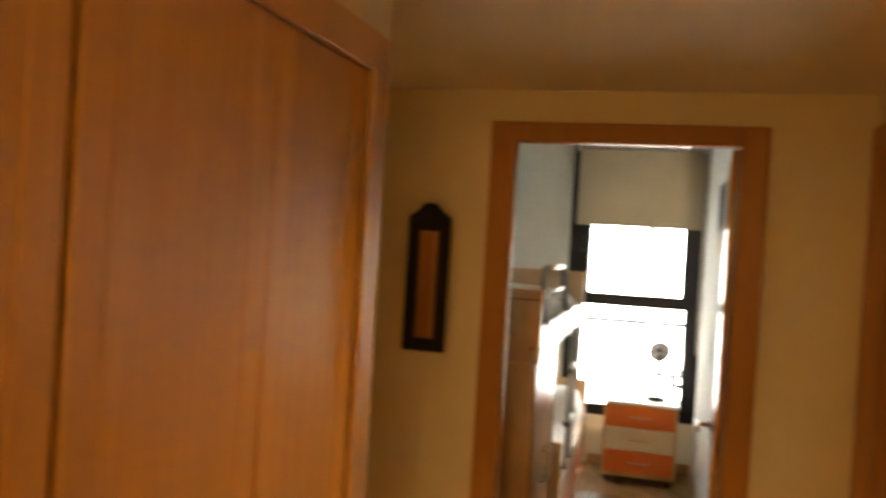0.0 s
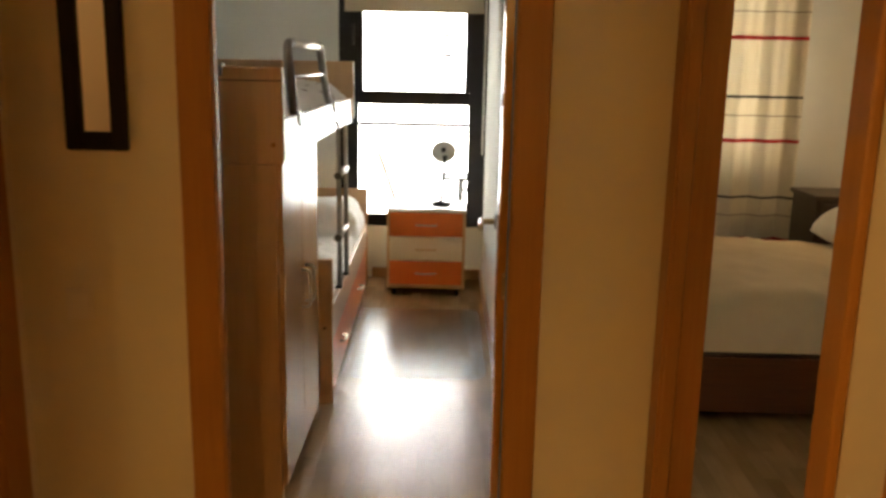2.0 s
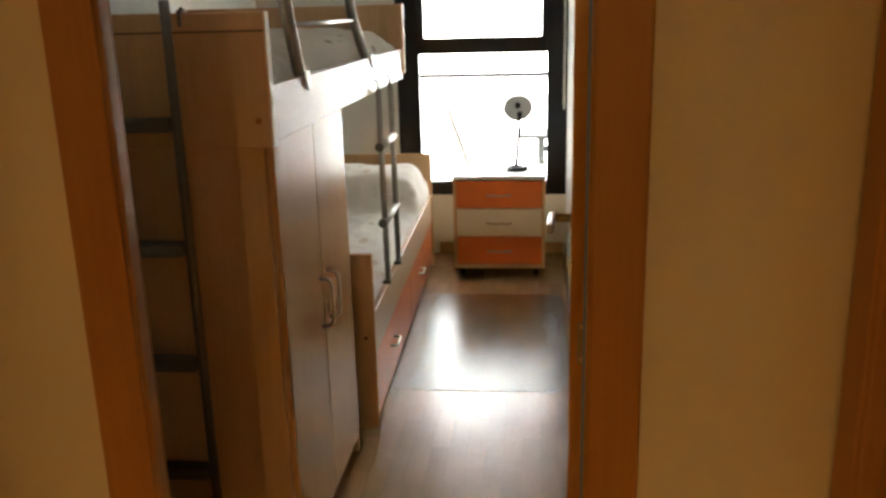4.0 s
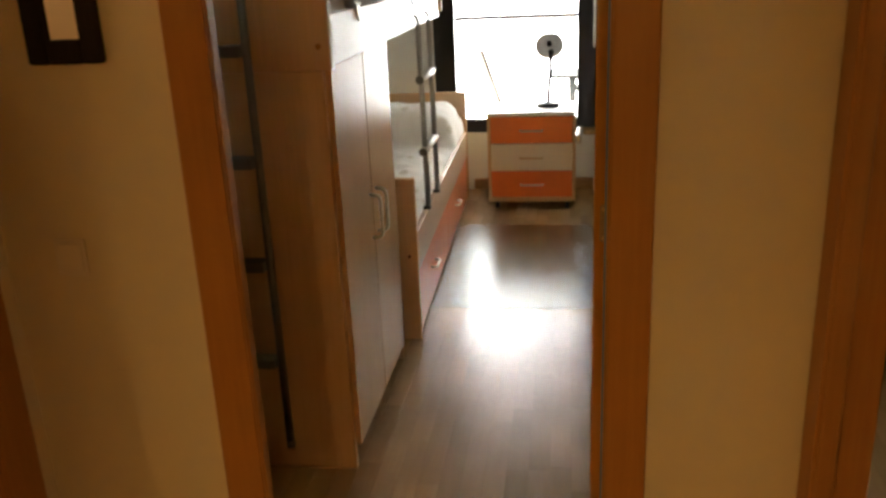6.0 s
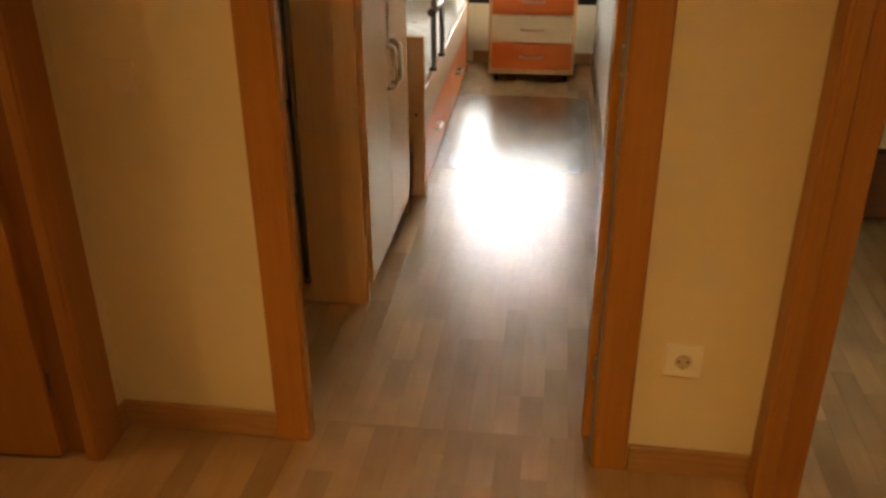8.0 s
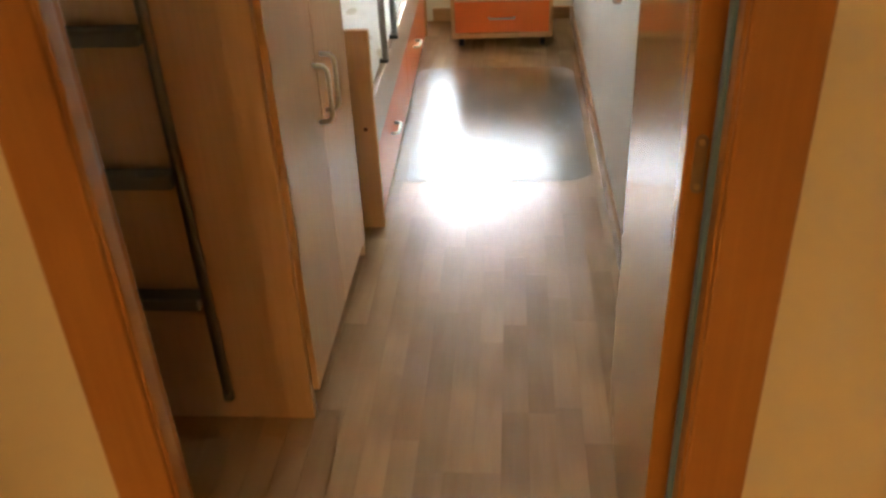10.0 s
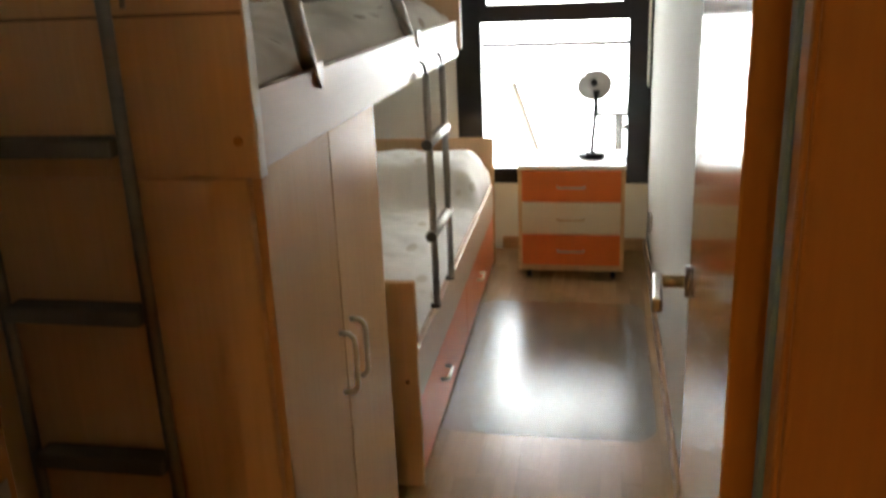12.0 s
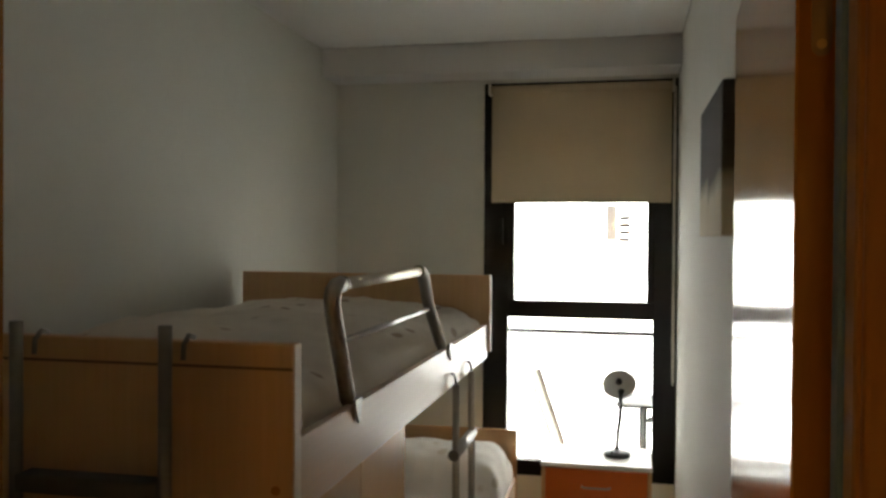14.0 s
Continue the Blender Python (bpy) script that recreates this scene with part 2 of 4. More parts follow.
M_CREAM = paint("cream lacquer", (0.72, 0.58, 0.38), rough=0.3, relief=0.03)
M_WHITE_TOP = paint("white laminate", (0.80, 0.78, 0.74), rough=0.25, relief=0.03)
M_STEEL = metal("satin steel tube", (0.43, 0.41, 0.38), 0.5)
M_GRIP = metal("brushed grip steel", (0.62, 0.56, 0.46), 0.42)
M_CHROME = metal("chrome", (0.46, 0.44, 0.40), 0.34)
M_HANDLE = metal("pale satin handle steel", (0.72, 0.68, 0.60), 0.42)
M_HINGE = metal("pale worn brass", (0.34, 0.26, 0.16), 0.5)
M_EDGE = paint("pale edge banding", (0.70, 0.63, 0.52), rough=0.4, relief=0.03)
M_BRASS = metal("aged brass", (0.55, 0.40, 0.20), 0.35)
M_ALU = paint("black aluminium", (0.012, 0.012, 0.014), rough=0.4, relief=0.05)
M_BLACK = paint("black plastic", (0.02, 0.02, 0.022), rough=0.4, relief=0.05)
M_GREY = paint("dark grey tread", (0.13, 0.125, 0.11), rough=0.6)
M_SEAM = paint("brown seam", (0.20, 0.13, 0.08), rough=0.6)
M_SEAL = paint("grey rubber seal", (0.17, 0.28, 0.38), rough=0.5, relief=0.05)
M_PLASTIC = paint("ivory plastic", (0.84, 0.81, 0.74), rough=0.35, relief=0.02)
M_IVORY = paint("ivory plastic switch", (0.74, 0.67, 0.54), rough=0.4, relief=0.02)
M_BLIND = cloth("beige blind fabric", (0.52, 0.43, 0.30), (0.56, 0.47, 0.33), through_light=0.1)
M_DUVET = cloth("cream duvet", (0.66, 0.60, 0.50), (0.74, 0.68, 0.58), ((0.42, 0.33, 0.25), 9.0))
M_SHEET = cloth("white bed cover", (0.86, 0.84, 0.80), (0.91, 0.89, 0.85), ((0.72, 0.67, 0.58), 7.0))
quilted(M_SHEET, 9.0, 0.5)
M_PILLOW = cloth("pale pillow case", (0.70, 0.62, 0.50), (0.78, 0.70, 0.58))
M_COVER2 = cloth("plain cream bed cover", (0.70, 0.56, 0.37), (0.77, 0.63, 0.43))
M_DARKWOOD = wood("dark stained wood", (0.025, 0.012, 0.006), (0.06, 0.03, 0.014), rough=0.35)
M_REDWOOD = wood("red-brown bed base", (0.10, 0.028, 0.010), (0.17, 0.055, 0.018), rough=0.4, stretch=(0.9, 18, 18))


# ---- setting: hall ----
def wall_with(name, spans, material, label, m=ONE):
    bm = bmesh.new()
    for s in spans:
        box(bm, *s)
    return setting(name, bm, material, label, "wall", m)


HALL_Z = 2.205
wall_with("wall_hall_end", [(-1.62, -0.425, 0.01, 0.10, 0, 2.86), (0.382, 0.81, 0.01, 0.10, 0, 2.86), (-0.425, 0.382, 0.01, 0.10, 2.066, 2.86)],
          M_WALL_WARM, "cream painted wall at the end of the hall")
wall_with("wall_hall_right", [(0.72, 0.81, -0.045, 0.01, 0, 2.86), (0.72, 0.81, -0.955, -0.045, 2.066, 2.86), (0.72, 0.81, -1.185, -0.955, 0, 2.86),
                              (0.72, 0.81, -1.965, -1.185, 2.066, 2.3), (0.72, 0.81, -4.6, -1.965, 0, 2.3)], M_WALL_WARM, "cream painted hall wall with two doorways")
wall_with("wall_hall_left", [(-0.97, -0.87, -0.105, 0.01, 0, 2.3), (-0.97, -0.87, -0.945, -0.105, 2.066, 2.3), (-0.97, -0.87, -1.06, -0.945, 0, 2.3)],
          M_WALL_WARM, "cream painted hall wall with a doorway")
wall_with("wall_corridor_left", [(-0.97, -0.45, -1.17, -1.06, 0, 2.3), (-0.55, -0.45, -3.0, -1.17, 2.04, 2.3), (-0.55, -0.45, -4.6, -3.0, 0, 2.3)],
          M_WALL_WARM, "cream painted corridor wall around the closet")
wall_with("wall_corridor_back", [(-0.97, 0.82, -4.7, -4.6, 0, 2.3)], M_WALL_WARM, "cream painted wall closing the corridor")
setting("ceiling_hall", boxed(-0.97, 0.82, -4.6, 0.01, HALL_Z, 2.3), M_CEIL, "low cream plaster ceiling of the hall", "ceiling")

# the room behind the open door of the hall's other side
wall_with("wall_side_room", [(-2.6, -2.5, -1.17, 0.0, 0, 2.3), (-2.6, -0.97, -1.27, -1.17, 0, 2.3), (-2.6, -1.62, 0.0, 0.1, 0, 2.3)], M_WALL_WARM, "plain painted wall of a side room")
setting("ceiling_side_room", boxed(-2.6, -0.97, -1.27, 0.01, 2.3, 2.4), M_CEIL, "plain ceiling of a side room", "ceiling")

# ---- setting: bedroom ----
WX0, WX1, WZ0, WZ1, WY = -0.588, 0.452, 0.385, 2.548, 4.11
wall_with("wall_bedroom_left", [(-1.55, -1.45, 0.1, 4.36, 0, 2.86)], M_WALL_WHITE, "white painted bedroom wall beside the bunk bed", ROOM)
wall_with("wall_bedroom_right", [(0.452, 0.55, 0.1, 4.36, 0, 2.86)], M_WALL_WHITE, "white painted bedroom wall", ROOM)
wall_with("wall_bedroom_window", [(-1.45, WX0, WY, 4.36, 0, 2.86), (WX0, WX1, WY, 4.36, 0, WZ0), (WX0, WX1, WY, 4.36, WZ1, 2.86)], M_WALL_WHITE,
          "white painted wall around a tall window", ROOMW)
setting("ceiling_bedroom", boxed(-1.55, 0.55, 0.1, 4.36, 2.725, 2.86), M_CEIL_WHITE, "white plaster bedroom ceiling", "ceiling", ROOM)
setting("trim_soffit", boxed(-1.45, 0.452, 3.86, WY, 2.568, 2.722, 0.004), M_CEIL_WHITE, "white plaster beam above the window", "beam", ROOMW)

# ---- setting: second bedroom ----
wall_with("wall_behind_closed_door", [(0.83, 0.9, -2.1, -1.13, 0, 2.3)], M_WALL_WHITE, "plain wall behind a closed door")
W2 = (1.0, 2.4, 0.9, 2.2)
wall_with("wall_second_bedroom", [(4.2, 4.3, -1.13, 4.5, 0, 2.86), (0.81, 4.2, -1.13, -1.03, 0, 2.86), (0.55, W2[0], 4.2, 4.4, 0, 2.86), (W2[1], 4.2, 4.2, 4.4, 0, 2.86),
                                  (W2[0], W2[1], 4.2, 4.4, 0, W2[2]), (W2[0], W2[1], 4.2, 4.4, W2[3], 2.86)], M_WALL_WHITE, "white walls of the second bedroom")
setting("ceiling_second_bedroom", boxed(0.5, 4.3, -1.13, 4.4, 2.74, 2.86), M_CEIL_WHITE, "white ceiling of the second bedroom", "ceiling")


# ---- door frames ----
def door_frame(name, label, m, w0, w1, depth, c0, c1, top=2.10, far_casing=True, seals=True, s0=0.03, s1=0.03, seal_out=0.0, back0=0.02):
    """Lining, stops, seals and casings of an opening from w0 to w1 along local x, in a wall from local y 0.01 to depth."""
    t = thing(name, ((w0 + w1) / 2, 0.05, 0), label, "door frame", kind="structure", m=m)
    inner = 2.045
    part("jamb", boxed(w0 - back0, w0, 0.0, depth, 0, inner + 0.02, 0.002), M_JAMB, t)
    part("jamb", boxed(w1, w1 + 0.02, 0.0, depth, 0, inner + 0.02, 0.002), M_JAMB, t)
    part("head_jamb", boxed(w0, w1, 0.0, depth, inner, inner + 0.02, 0.002), M_TRIM, t)
    part("stop", boxed(w0, w0 + s0, 0.002, 0.036, 0, inner, 0.005, seg=2), M_TRIM, t)
    part("stop", boxed(w1 - s1, w1, 0.002, 0.036, 0, inner, 0.005, seg=2), M_TRIM, t)
    part("head_stop", boxed(w0 + s0, w1 - s1, 0.002, 0.036, inner - 0.012, inner, 0.004), M_TRIM, t)
    if seals:
        part("seal", boxed(w1 - s1 + 0.001 - seal_out, w1 - s1 + 0.012, 0.0362, 0.060, 0, inner, 0.002), M_SEAL, t, "grey rubber seal strip")
    for y0, y1 in (((-0.006, 0.0098), (depth + 0.0002, depth + 0.015)) if far_casing else ((-0.006, 0.0098),)):
        part("casing", boxed(c0, w0 + s0 - 0.004, y0, y1, 0, top, 0.004, seg=2), M_TRIM, t)
        part("casing", boxed(w1 - s1 + 0.004, c1, y0, y1, 0, top, 0.004, seg=2), M_TRIM, t)
        part("head_casing", boxed(w0 + s0 - 0.0038, w1 - s1 + 0.0038, y0, y1, 2.036, top, 0.004, seg=2), M_TRIM, t)
    return t


def turned(x, y, deg):
    return pose(x, y, 0, 0, 0, deg)


f1 = door_frame("door_1", "cherry wood door frame of the bunk bedroom", ONE, -0.396, 0.362, 0.1, -0.453, 0.422, far_casing=False, back0=0.029, s0=0.031, s1=0.022, seal_out=0.004)
strike = part("strike_plate", boxed(-0.3958, -0.3935, 0.070, 0.088, 0.97, 1.03, 0.001), M_HINGE, f1, "steel strike plate")
# frames across the hall: local x runs along the wall, local y into it
R_WALL = turned(0.71, 0, -90)
door_frame("door_2", "cherry wood door frame of the second bedroom", R_WALL, 0.065, 0.935, 0.10, 0.008, 0.985, far_casing=False, seals=False, s0=0.022, s1=0.015)
door_frame("door_4", "cherry wood door frame with a closed door", R_WALL, 1.205, 1.945, 0.09, 1.122, 2.03, far_casing=False, s0=0.001, s1=0.001)
L_WALL = turned(-0.86, 0, 90)
door_frame("door_3", "cherry wood door frame of the side room", L_WALL, -0.925, -0.125, 0.11, -1.005, -0.045, far_casing=False, seals=False)


# ---- door leaves ----
def lever(parent, x, y, z, side, along, leafm):
    """Rosette, neck and lever on a face whose outward normal is side along local y; the lever points along local x."""
    bm = bmesh.new()
    tube(bm, [(x, y, z), (x, y + side * 0.010, z)], 0.026, 20)
    r = part("rosette", bm, M_CHROME, parent, "round chrome rosette")
    bm = bmesh.new()
    tube(bm, [(x, y + side * 0.010, z), (x, y + side * 0.052, z)], 0.010, 12)
    part("neck", bm, M_BRASS, parent, "brass-coloured lever neck")
    bm = bmesh.new()
    box(bm, min(x - along * 0.012, x + along * 0.115), max(x - along * 0.012, x + along * 0.115), min(y + side * 0.045, y + side * 0.062), max(y + side * 0.045, y + side * 0.062), z - 0.012, z + 0.012, 0.005, 2)
    part("lever", bm, M_CHROME, parent, "flat chrome lever")


def rounded_plate(x0, x1, yc, r, z0, z1, n=8):
    """Upright plate across local x with half-round ends."""
    b = bmesh.new()
    ring = [(yc + r * math.cos(math.pi * k / n), z1 - r + r * math.sin(math.pi * k / n)) for k in range(n + 1)]
    ring += [(yc - r * math.cos(math.pi * k / n), z0 + r - r * math.sin(math.pi * k / n)) for k in range(n + 1)]
    f = b.faces.new([b.verts.new((x0, y, z)) for y, z in ring])
    g = bmesh.ops.extrude_face_region(b, geom=[f])
    for v in g["geom"]:
        if isinstance(v, bmesh.types.BMVert):
            v.co.x = x1
    bmesh.ops.recalc_face_normals(b, faces=b.faces)
    return b


def door_leaf(name, label, m, width, hand=1, hinges=True, handle_side=1):
    """Leaf along local x from the hinge line, thickness towards local y."""
    t = thing(name, (0.35, 0.02, 0.008), label, "door", m=m)
    part("panel", boxed(0, width, 0, 0.038, 0.008, 2.04, 0.002), M_LEAF, t)
    for s, y in ((1, 0.038), (-1, 0.0)):
        lever(t, width - 0.06, y, 1.025, s, -1, m)
    bm = boxed(width, width + 0.0015, 0.008, 0.030, 0.95, 1.15)
    part("latch_plate", bm, M_CHROME, t, "steel latch plate")
    if hinges:
        for z in (0.22, 0.975, 1.868):
            h = part("hinge", rounded_plate(-0.0022, -0.0002, 0.0195, 0.0075, z - 0.038, z + 0.038), M_HINGE, t, "slim rounded pale brass hinge")
            part("screw", tubed([(-0.0035, 0.0195, z + 0.029), (-0.0022, 0.0195, z + 0.029)], 0.004, 8), M_BRASS, h)
            part("screw", tubed([(-0.0035, 0.0195, z - 0.029), (-0.0022, 0.0195, z - 0.029)], 0.004, 8), M_BRASS, h)
            part("knuckle", tubed([(-0.006, -0.003, z - 0.045), (-0.006, -0.003, z + 0.045)], 0.005, 10), M_BRASS, h)
    return t


door_leaf("bedroom_door", "glossy cherry wood door standing open against the bedroom wall", pose(0.356, 0.104, 0, 0, 0, 87.9), 0.722)
door_leaf("side_room_door", "cherry wood door standing open in the side room", pose(-0.962, -0.122, 0, 0, 0, 184.0), 0.78)
door_leaf("closed_door", "closed cherry wood door in the corridor", pose(0.717, -1.208, 0, 0, 0, -90), 0.734, hinges=False)
door_leaf("second_bedroom_door", "cherry wood door standing open in the second bedroom", pose(0.84, -0.985, 0, 0, 0, -6), 0.79, hinges=False)


# ---- built-in closet of the corridor ----
def closet():
    t = thing("built_in_closet", (-0.47, -2.0, 0), "honey-coloured veneered closet with tall folding doors", "closet")
    part("side_casing", boxed(-0.4498, -0.436, -1.19, -1.105, 0, 2.10, 0.003), M_CLOSET, t)
    part("head_casing", boxed(-0.4498, -0.436, -3.09, -1.19, 2.02, 2.10, 0.003), M_CLOSET, t)
    part("side_casing", boxed(-0.4498, -0.436, -3.09, -3.0, 0, 2.02, 0.003), M_CLOSET, t)
    # near-black colour paints the shade seen through the door gaps
    part("back_panel", boxed(-0.56, -0.55, -3.0, -1.17, 0, 2.04), M_CLOSET_SHADE, t, "back panel coloured near black as the closet's inner shade")
    edges = (-1.192, -1.577, -2.03, -2.44, -2.86, -2.998)
    for b_, a_ in zip(edges, edges[1:]):
        a, b = a_ + (0.008 if a_ == -2.03 else 0.005), b_ - (0.008 if b_ == -2.03 else 0.002)
        w = min(0.06, (b - a) / 3)
        leaf = part("door", boxed(-0.485, -0.4505, a + w + 0.0008, b - w - 0.0008, 0.02, 2.0195, 0.0008), M_CLOSET, t)
        part("stile", boxed(-0.485, -0.4497, a, a + w, 0.02, 2.0195, 0.002), M_CLOSET, leaf)
        part("stile", boxed(-0.485, -0.4497, b - w, b, 0.02, 2.0195, 0.002), M_CLOSET, leaf)
    part("plinth", boxed(-0.49, -0.46, -3.0, -1.19, 0, 0.018), M_CLOSET, t)


closet()


# ---- baseboards ----
def base(name, x0, x1, y0, y1, m=ONE, h=0.075):
    setting(name, boxed(x0, x1, y0, y1, 0, h, 0.004), M_BASE, "beech-coloured baseboard", "baseboard", m)


base("baseboard", -0.868, -0.4535, -0.004, 0.0098)
base("baseboard", 0.4245, 0.7085, -0.004, 0.0098)
base("baseboard", -0.8698, -0.857, -0.0445, -0.0045)
base("baseboard", 0.707, 0.7198, -1.121, -0.986)
base("baseboard", -0.868, -0.4625, -1.0598, -1.047)
base("baseboard", -0.4495, -0.437, -1.1045, -1.06)
base("baseboard", 0.438, 0.4518, 0.12, 4.058, ROOM)
base("baseboard", -0.35, 0.437, 4.096, 4.1098, ROOMW)


# ---- window of the bedroom ----
def bedroom_window():
    t = thing("window_1", ((WX0 + WX1) / 2, 4.16, WZ0), "tall black aluminium window with two panes", "window", kind="structure", m=ROOMW)
    y0, y1 = 4.105, 4.175
    gl, gr = -0.417, 0.297
    ll, lr = -0.452, 0.329
    fw = part("window_frame", boxed(WX0, ll, y0, y1, WZ0, WZ1, 0.004), M_ALU, t)
    part("window_frame", boxed(lr, WX1 - 0.001, y0, y1, WZ0, WZ1, 0.004), M_ALU, t)
    part("window_frame", boxed(ll, lr, y0, y1, WZ1 - 0.07, WZ1, 0.004), M_ALU, t)
    part("window_frame", boxed(ll, lr, y0, y1, WZ0, WZ0 + 0.085, 0.004), M_ALU, t)
    part("mid_rail", boxed(ll, lr, y0 - 0.006, y1, 1.258, 1.352, 0.004), M_ALU, t)
    sash = part("sash", boxed(ll, gl, y0 - 0.008, y1 - 0.01, 1.352, WZ1 - 0.07, 0.003), M_ALU, t)
    part("sash", boxed(gr, lr, y0 - 0.008, y1 - 0.01, 1.352, WZ1 - 0.07, 0.003), M_ALU, t)
    h = bmesh.new()
    box(h, -0.50, -0.478, y0 - 0.03, y0 - 0.001, 1.66, 1.80, 0.004)
    part("handle", h, M_BLACK, t, "black window handle")
    for a in ((ll, lr, WZ0 + 0.085, 1.258), (gl, gr, 1.352, WZ1 - 0.07)):
        p = part("pane", boxed(a[0], a[1], 4.138, 4.144, a[2], a[3]), M_GLASS, t, "clear glass pane")
        p.visible_shadow = False
    part("bead", boxed(-0.45, 0.325, 4.128, 4.137, 1.18, 1.186), M_ALU, t)
    setting("window_sill", boxed(WX0, WX1, 4.178, 4.36, WZ0 - 0.02, WZ0 - 0.002), M_WHITE_TOP, "pale outer window sill", "sill", ROOMW)


_m, _n, _l, _p = mat("clear glass", 0.0)
_p.inputs["Transmission Weight"].default_value, _p.inputs["IOR"].default_value = 1.0, 1.45
M_GLASS = _m
_m, _n, _l, _p = mat("clear vinyl", 0.3)
_n.remove(_p)
_t, _g, _x, _f = (_n.new("ShaderNode" + k) for k in ("BsdfTransparent", "BsdfGlossy", "MixShader", "Fresnel"))
_t.inputs["Color"].default_value = (0.99, 0.99, 0.99, 1)
_g.inputs["Color"].default_value, _g.inputs["Roughness"].default_value = (0.97, 0.99, 1.0, 1), 0.25
_f.inputs["IOR"].default_value = 1.75
_b = _n.new("ShaderNodeBump")
_b.inputs["Strength"].default_value, _b.inputs["Distance"].default_value = 0.05, 0.01
_l.new(tex_noise(_n, _l, mapped(_n, _l, (1, 1, 1)), 6.0, 2.0), _b.inputs["Height"])
_l.new(_b.outputs["Normal"], _g.inputs["Normal"])
_l.new(_f.outputs[0], _x.inputs[0])
_l.new(_t.outputs[0], _x.inputs[1])
_l.new(_g.outputs[0], _x.inputs[2])
_l.new(_x.outputs[0], _n["Material Output"].inputs["Surface"])
M_VINYL = _m
bedroom_window()


def roller_blind():
    t = thing("roller_blind", (-0.06, 4.06, 1.886), "beige fabric roller blind pulled a third of the way down", "blind", m=ROOMW)
    part("roller", tubed([(-0.545, 4.06, 2.505), (0.42, 4.06, 2.505)], 0.021, 16), M_BLIND, t)
    part("fabric", boxed(-0.542, 0.417, 4.078, 4.0795, 1.90, 2.50), M_BLIND, t)
    part("hem_bar", boxed(-0.542, 0.417, 4.074, 4.083, 1.886, 1.904, 0.003, seg=2), M_BLIND, t, "weighted hem in the same fabric")
    for x in (-0.552, 0.424):
        part("bracket", boxed(x - 0.006, x + 0.006, 4.035, 4.104, 2.475, 2.535, 0.002), M_PLASTIC, t, "white plastic bracket")
    ch = bmesh.new()
    n = 16
    tube(ch, [(0.428, 4.05, 2.50 - 1.56 * i / n) for i in range(n + 1)], 0.0035, 6)
    tube(ch, [(0.436, 4.07, 2.50 - 1.56 * i / n) for i in range(n + 1)], 0.0035, 6)
    tube(ch, [(0.428, 4.05, 0.94), (0.429, 4.055, 0.925), (0.432, 4.06, 0.92), (0.435, 4.066, 0.925), (0.436, 4.07, 0.94)], 0.0035, 6)
    part("cord", ch, M_PLASTIC, t, "looped white pull cord")


roller_blind()

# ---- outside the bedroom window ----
# the facade emits by itself, in place of sun and sky light on it
_m, _n, _l, _p = mat("glowing facade", 0.9)
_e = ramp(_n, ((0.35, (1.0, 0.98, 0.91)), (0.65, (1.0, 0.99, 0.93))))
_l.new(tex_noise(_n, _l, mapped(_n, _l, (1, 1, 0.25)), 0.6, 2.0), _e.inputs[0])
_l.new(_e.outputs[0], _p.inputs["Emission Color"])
_p.inputs["Emission Strength"].default_value = FACADE_GLOW
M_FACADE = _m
setting("backdrop", boxed(-14, 14, 11.0, 11.2, -8, 12), M_FACADE, "pale facade across the street, glowing in place of sunlight", "backdrop")
M_BLOCKER = cloth("beige light blocker", (0.34, 0.29, 0.22), (0.40, 0.34, 0.26))
M_PALESTONE = paint("sunlit stone", (0.6, 0.58, 0.54))
# unseen slab, added to end the window's reflection on the floor
bm = bmesh.new()
box(bm, -3, 4, 4.42, 5.5, 2.13, 2.16)
for v in bm.verts:
    v.co.z += (5.5 - v.co.y) / 1.08 * 0.5
setting("light_blocker_terrace", bm, M_BLOCKER, "unseen sloping slab added to cut off light above the window", "awning")
setting("pavement_terrace", boxed(-3, 4, 4.45, 5.75, -0.15, -0.05), M_PALESTONE, "pale stone terrace floor outside", "terrace")


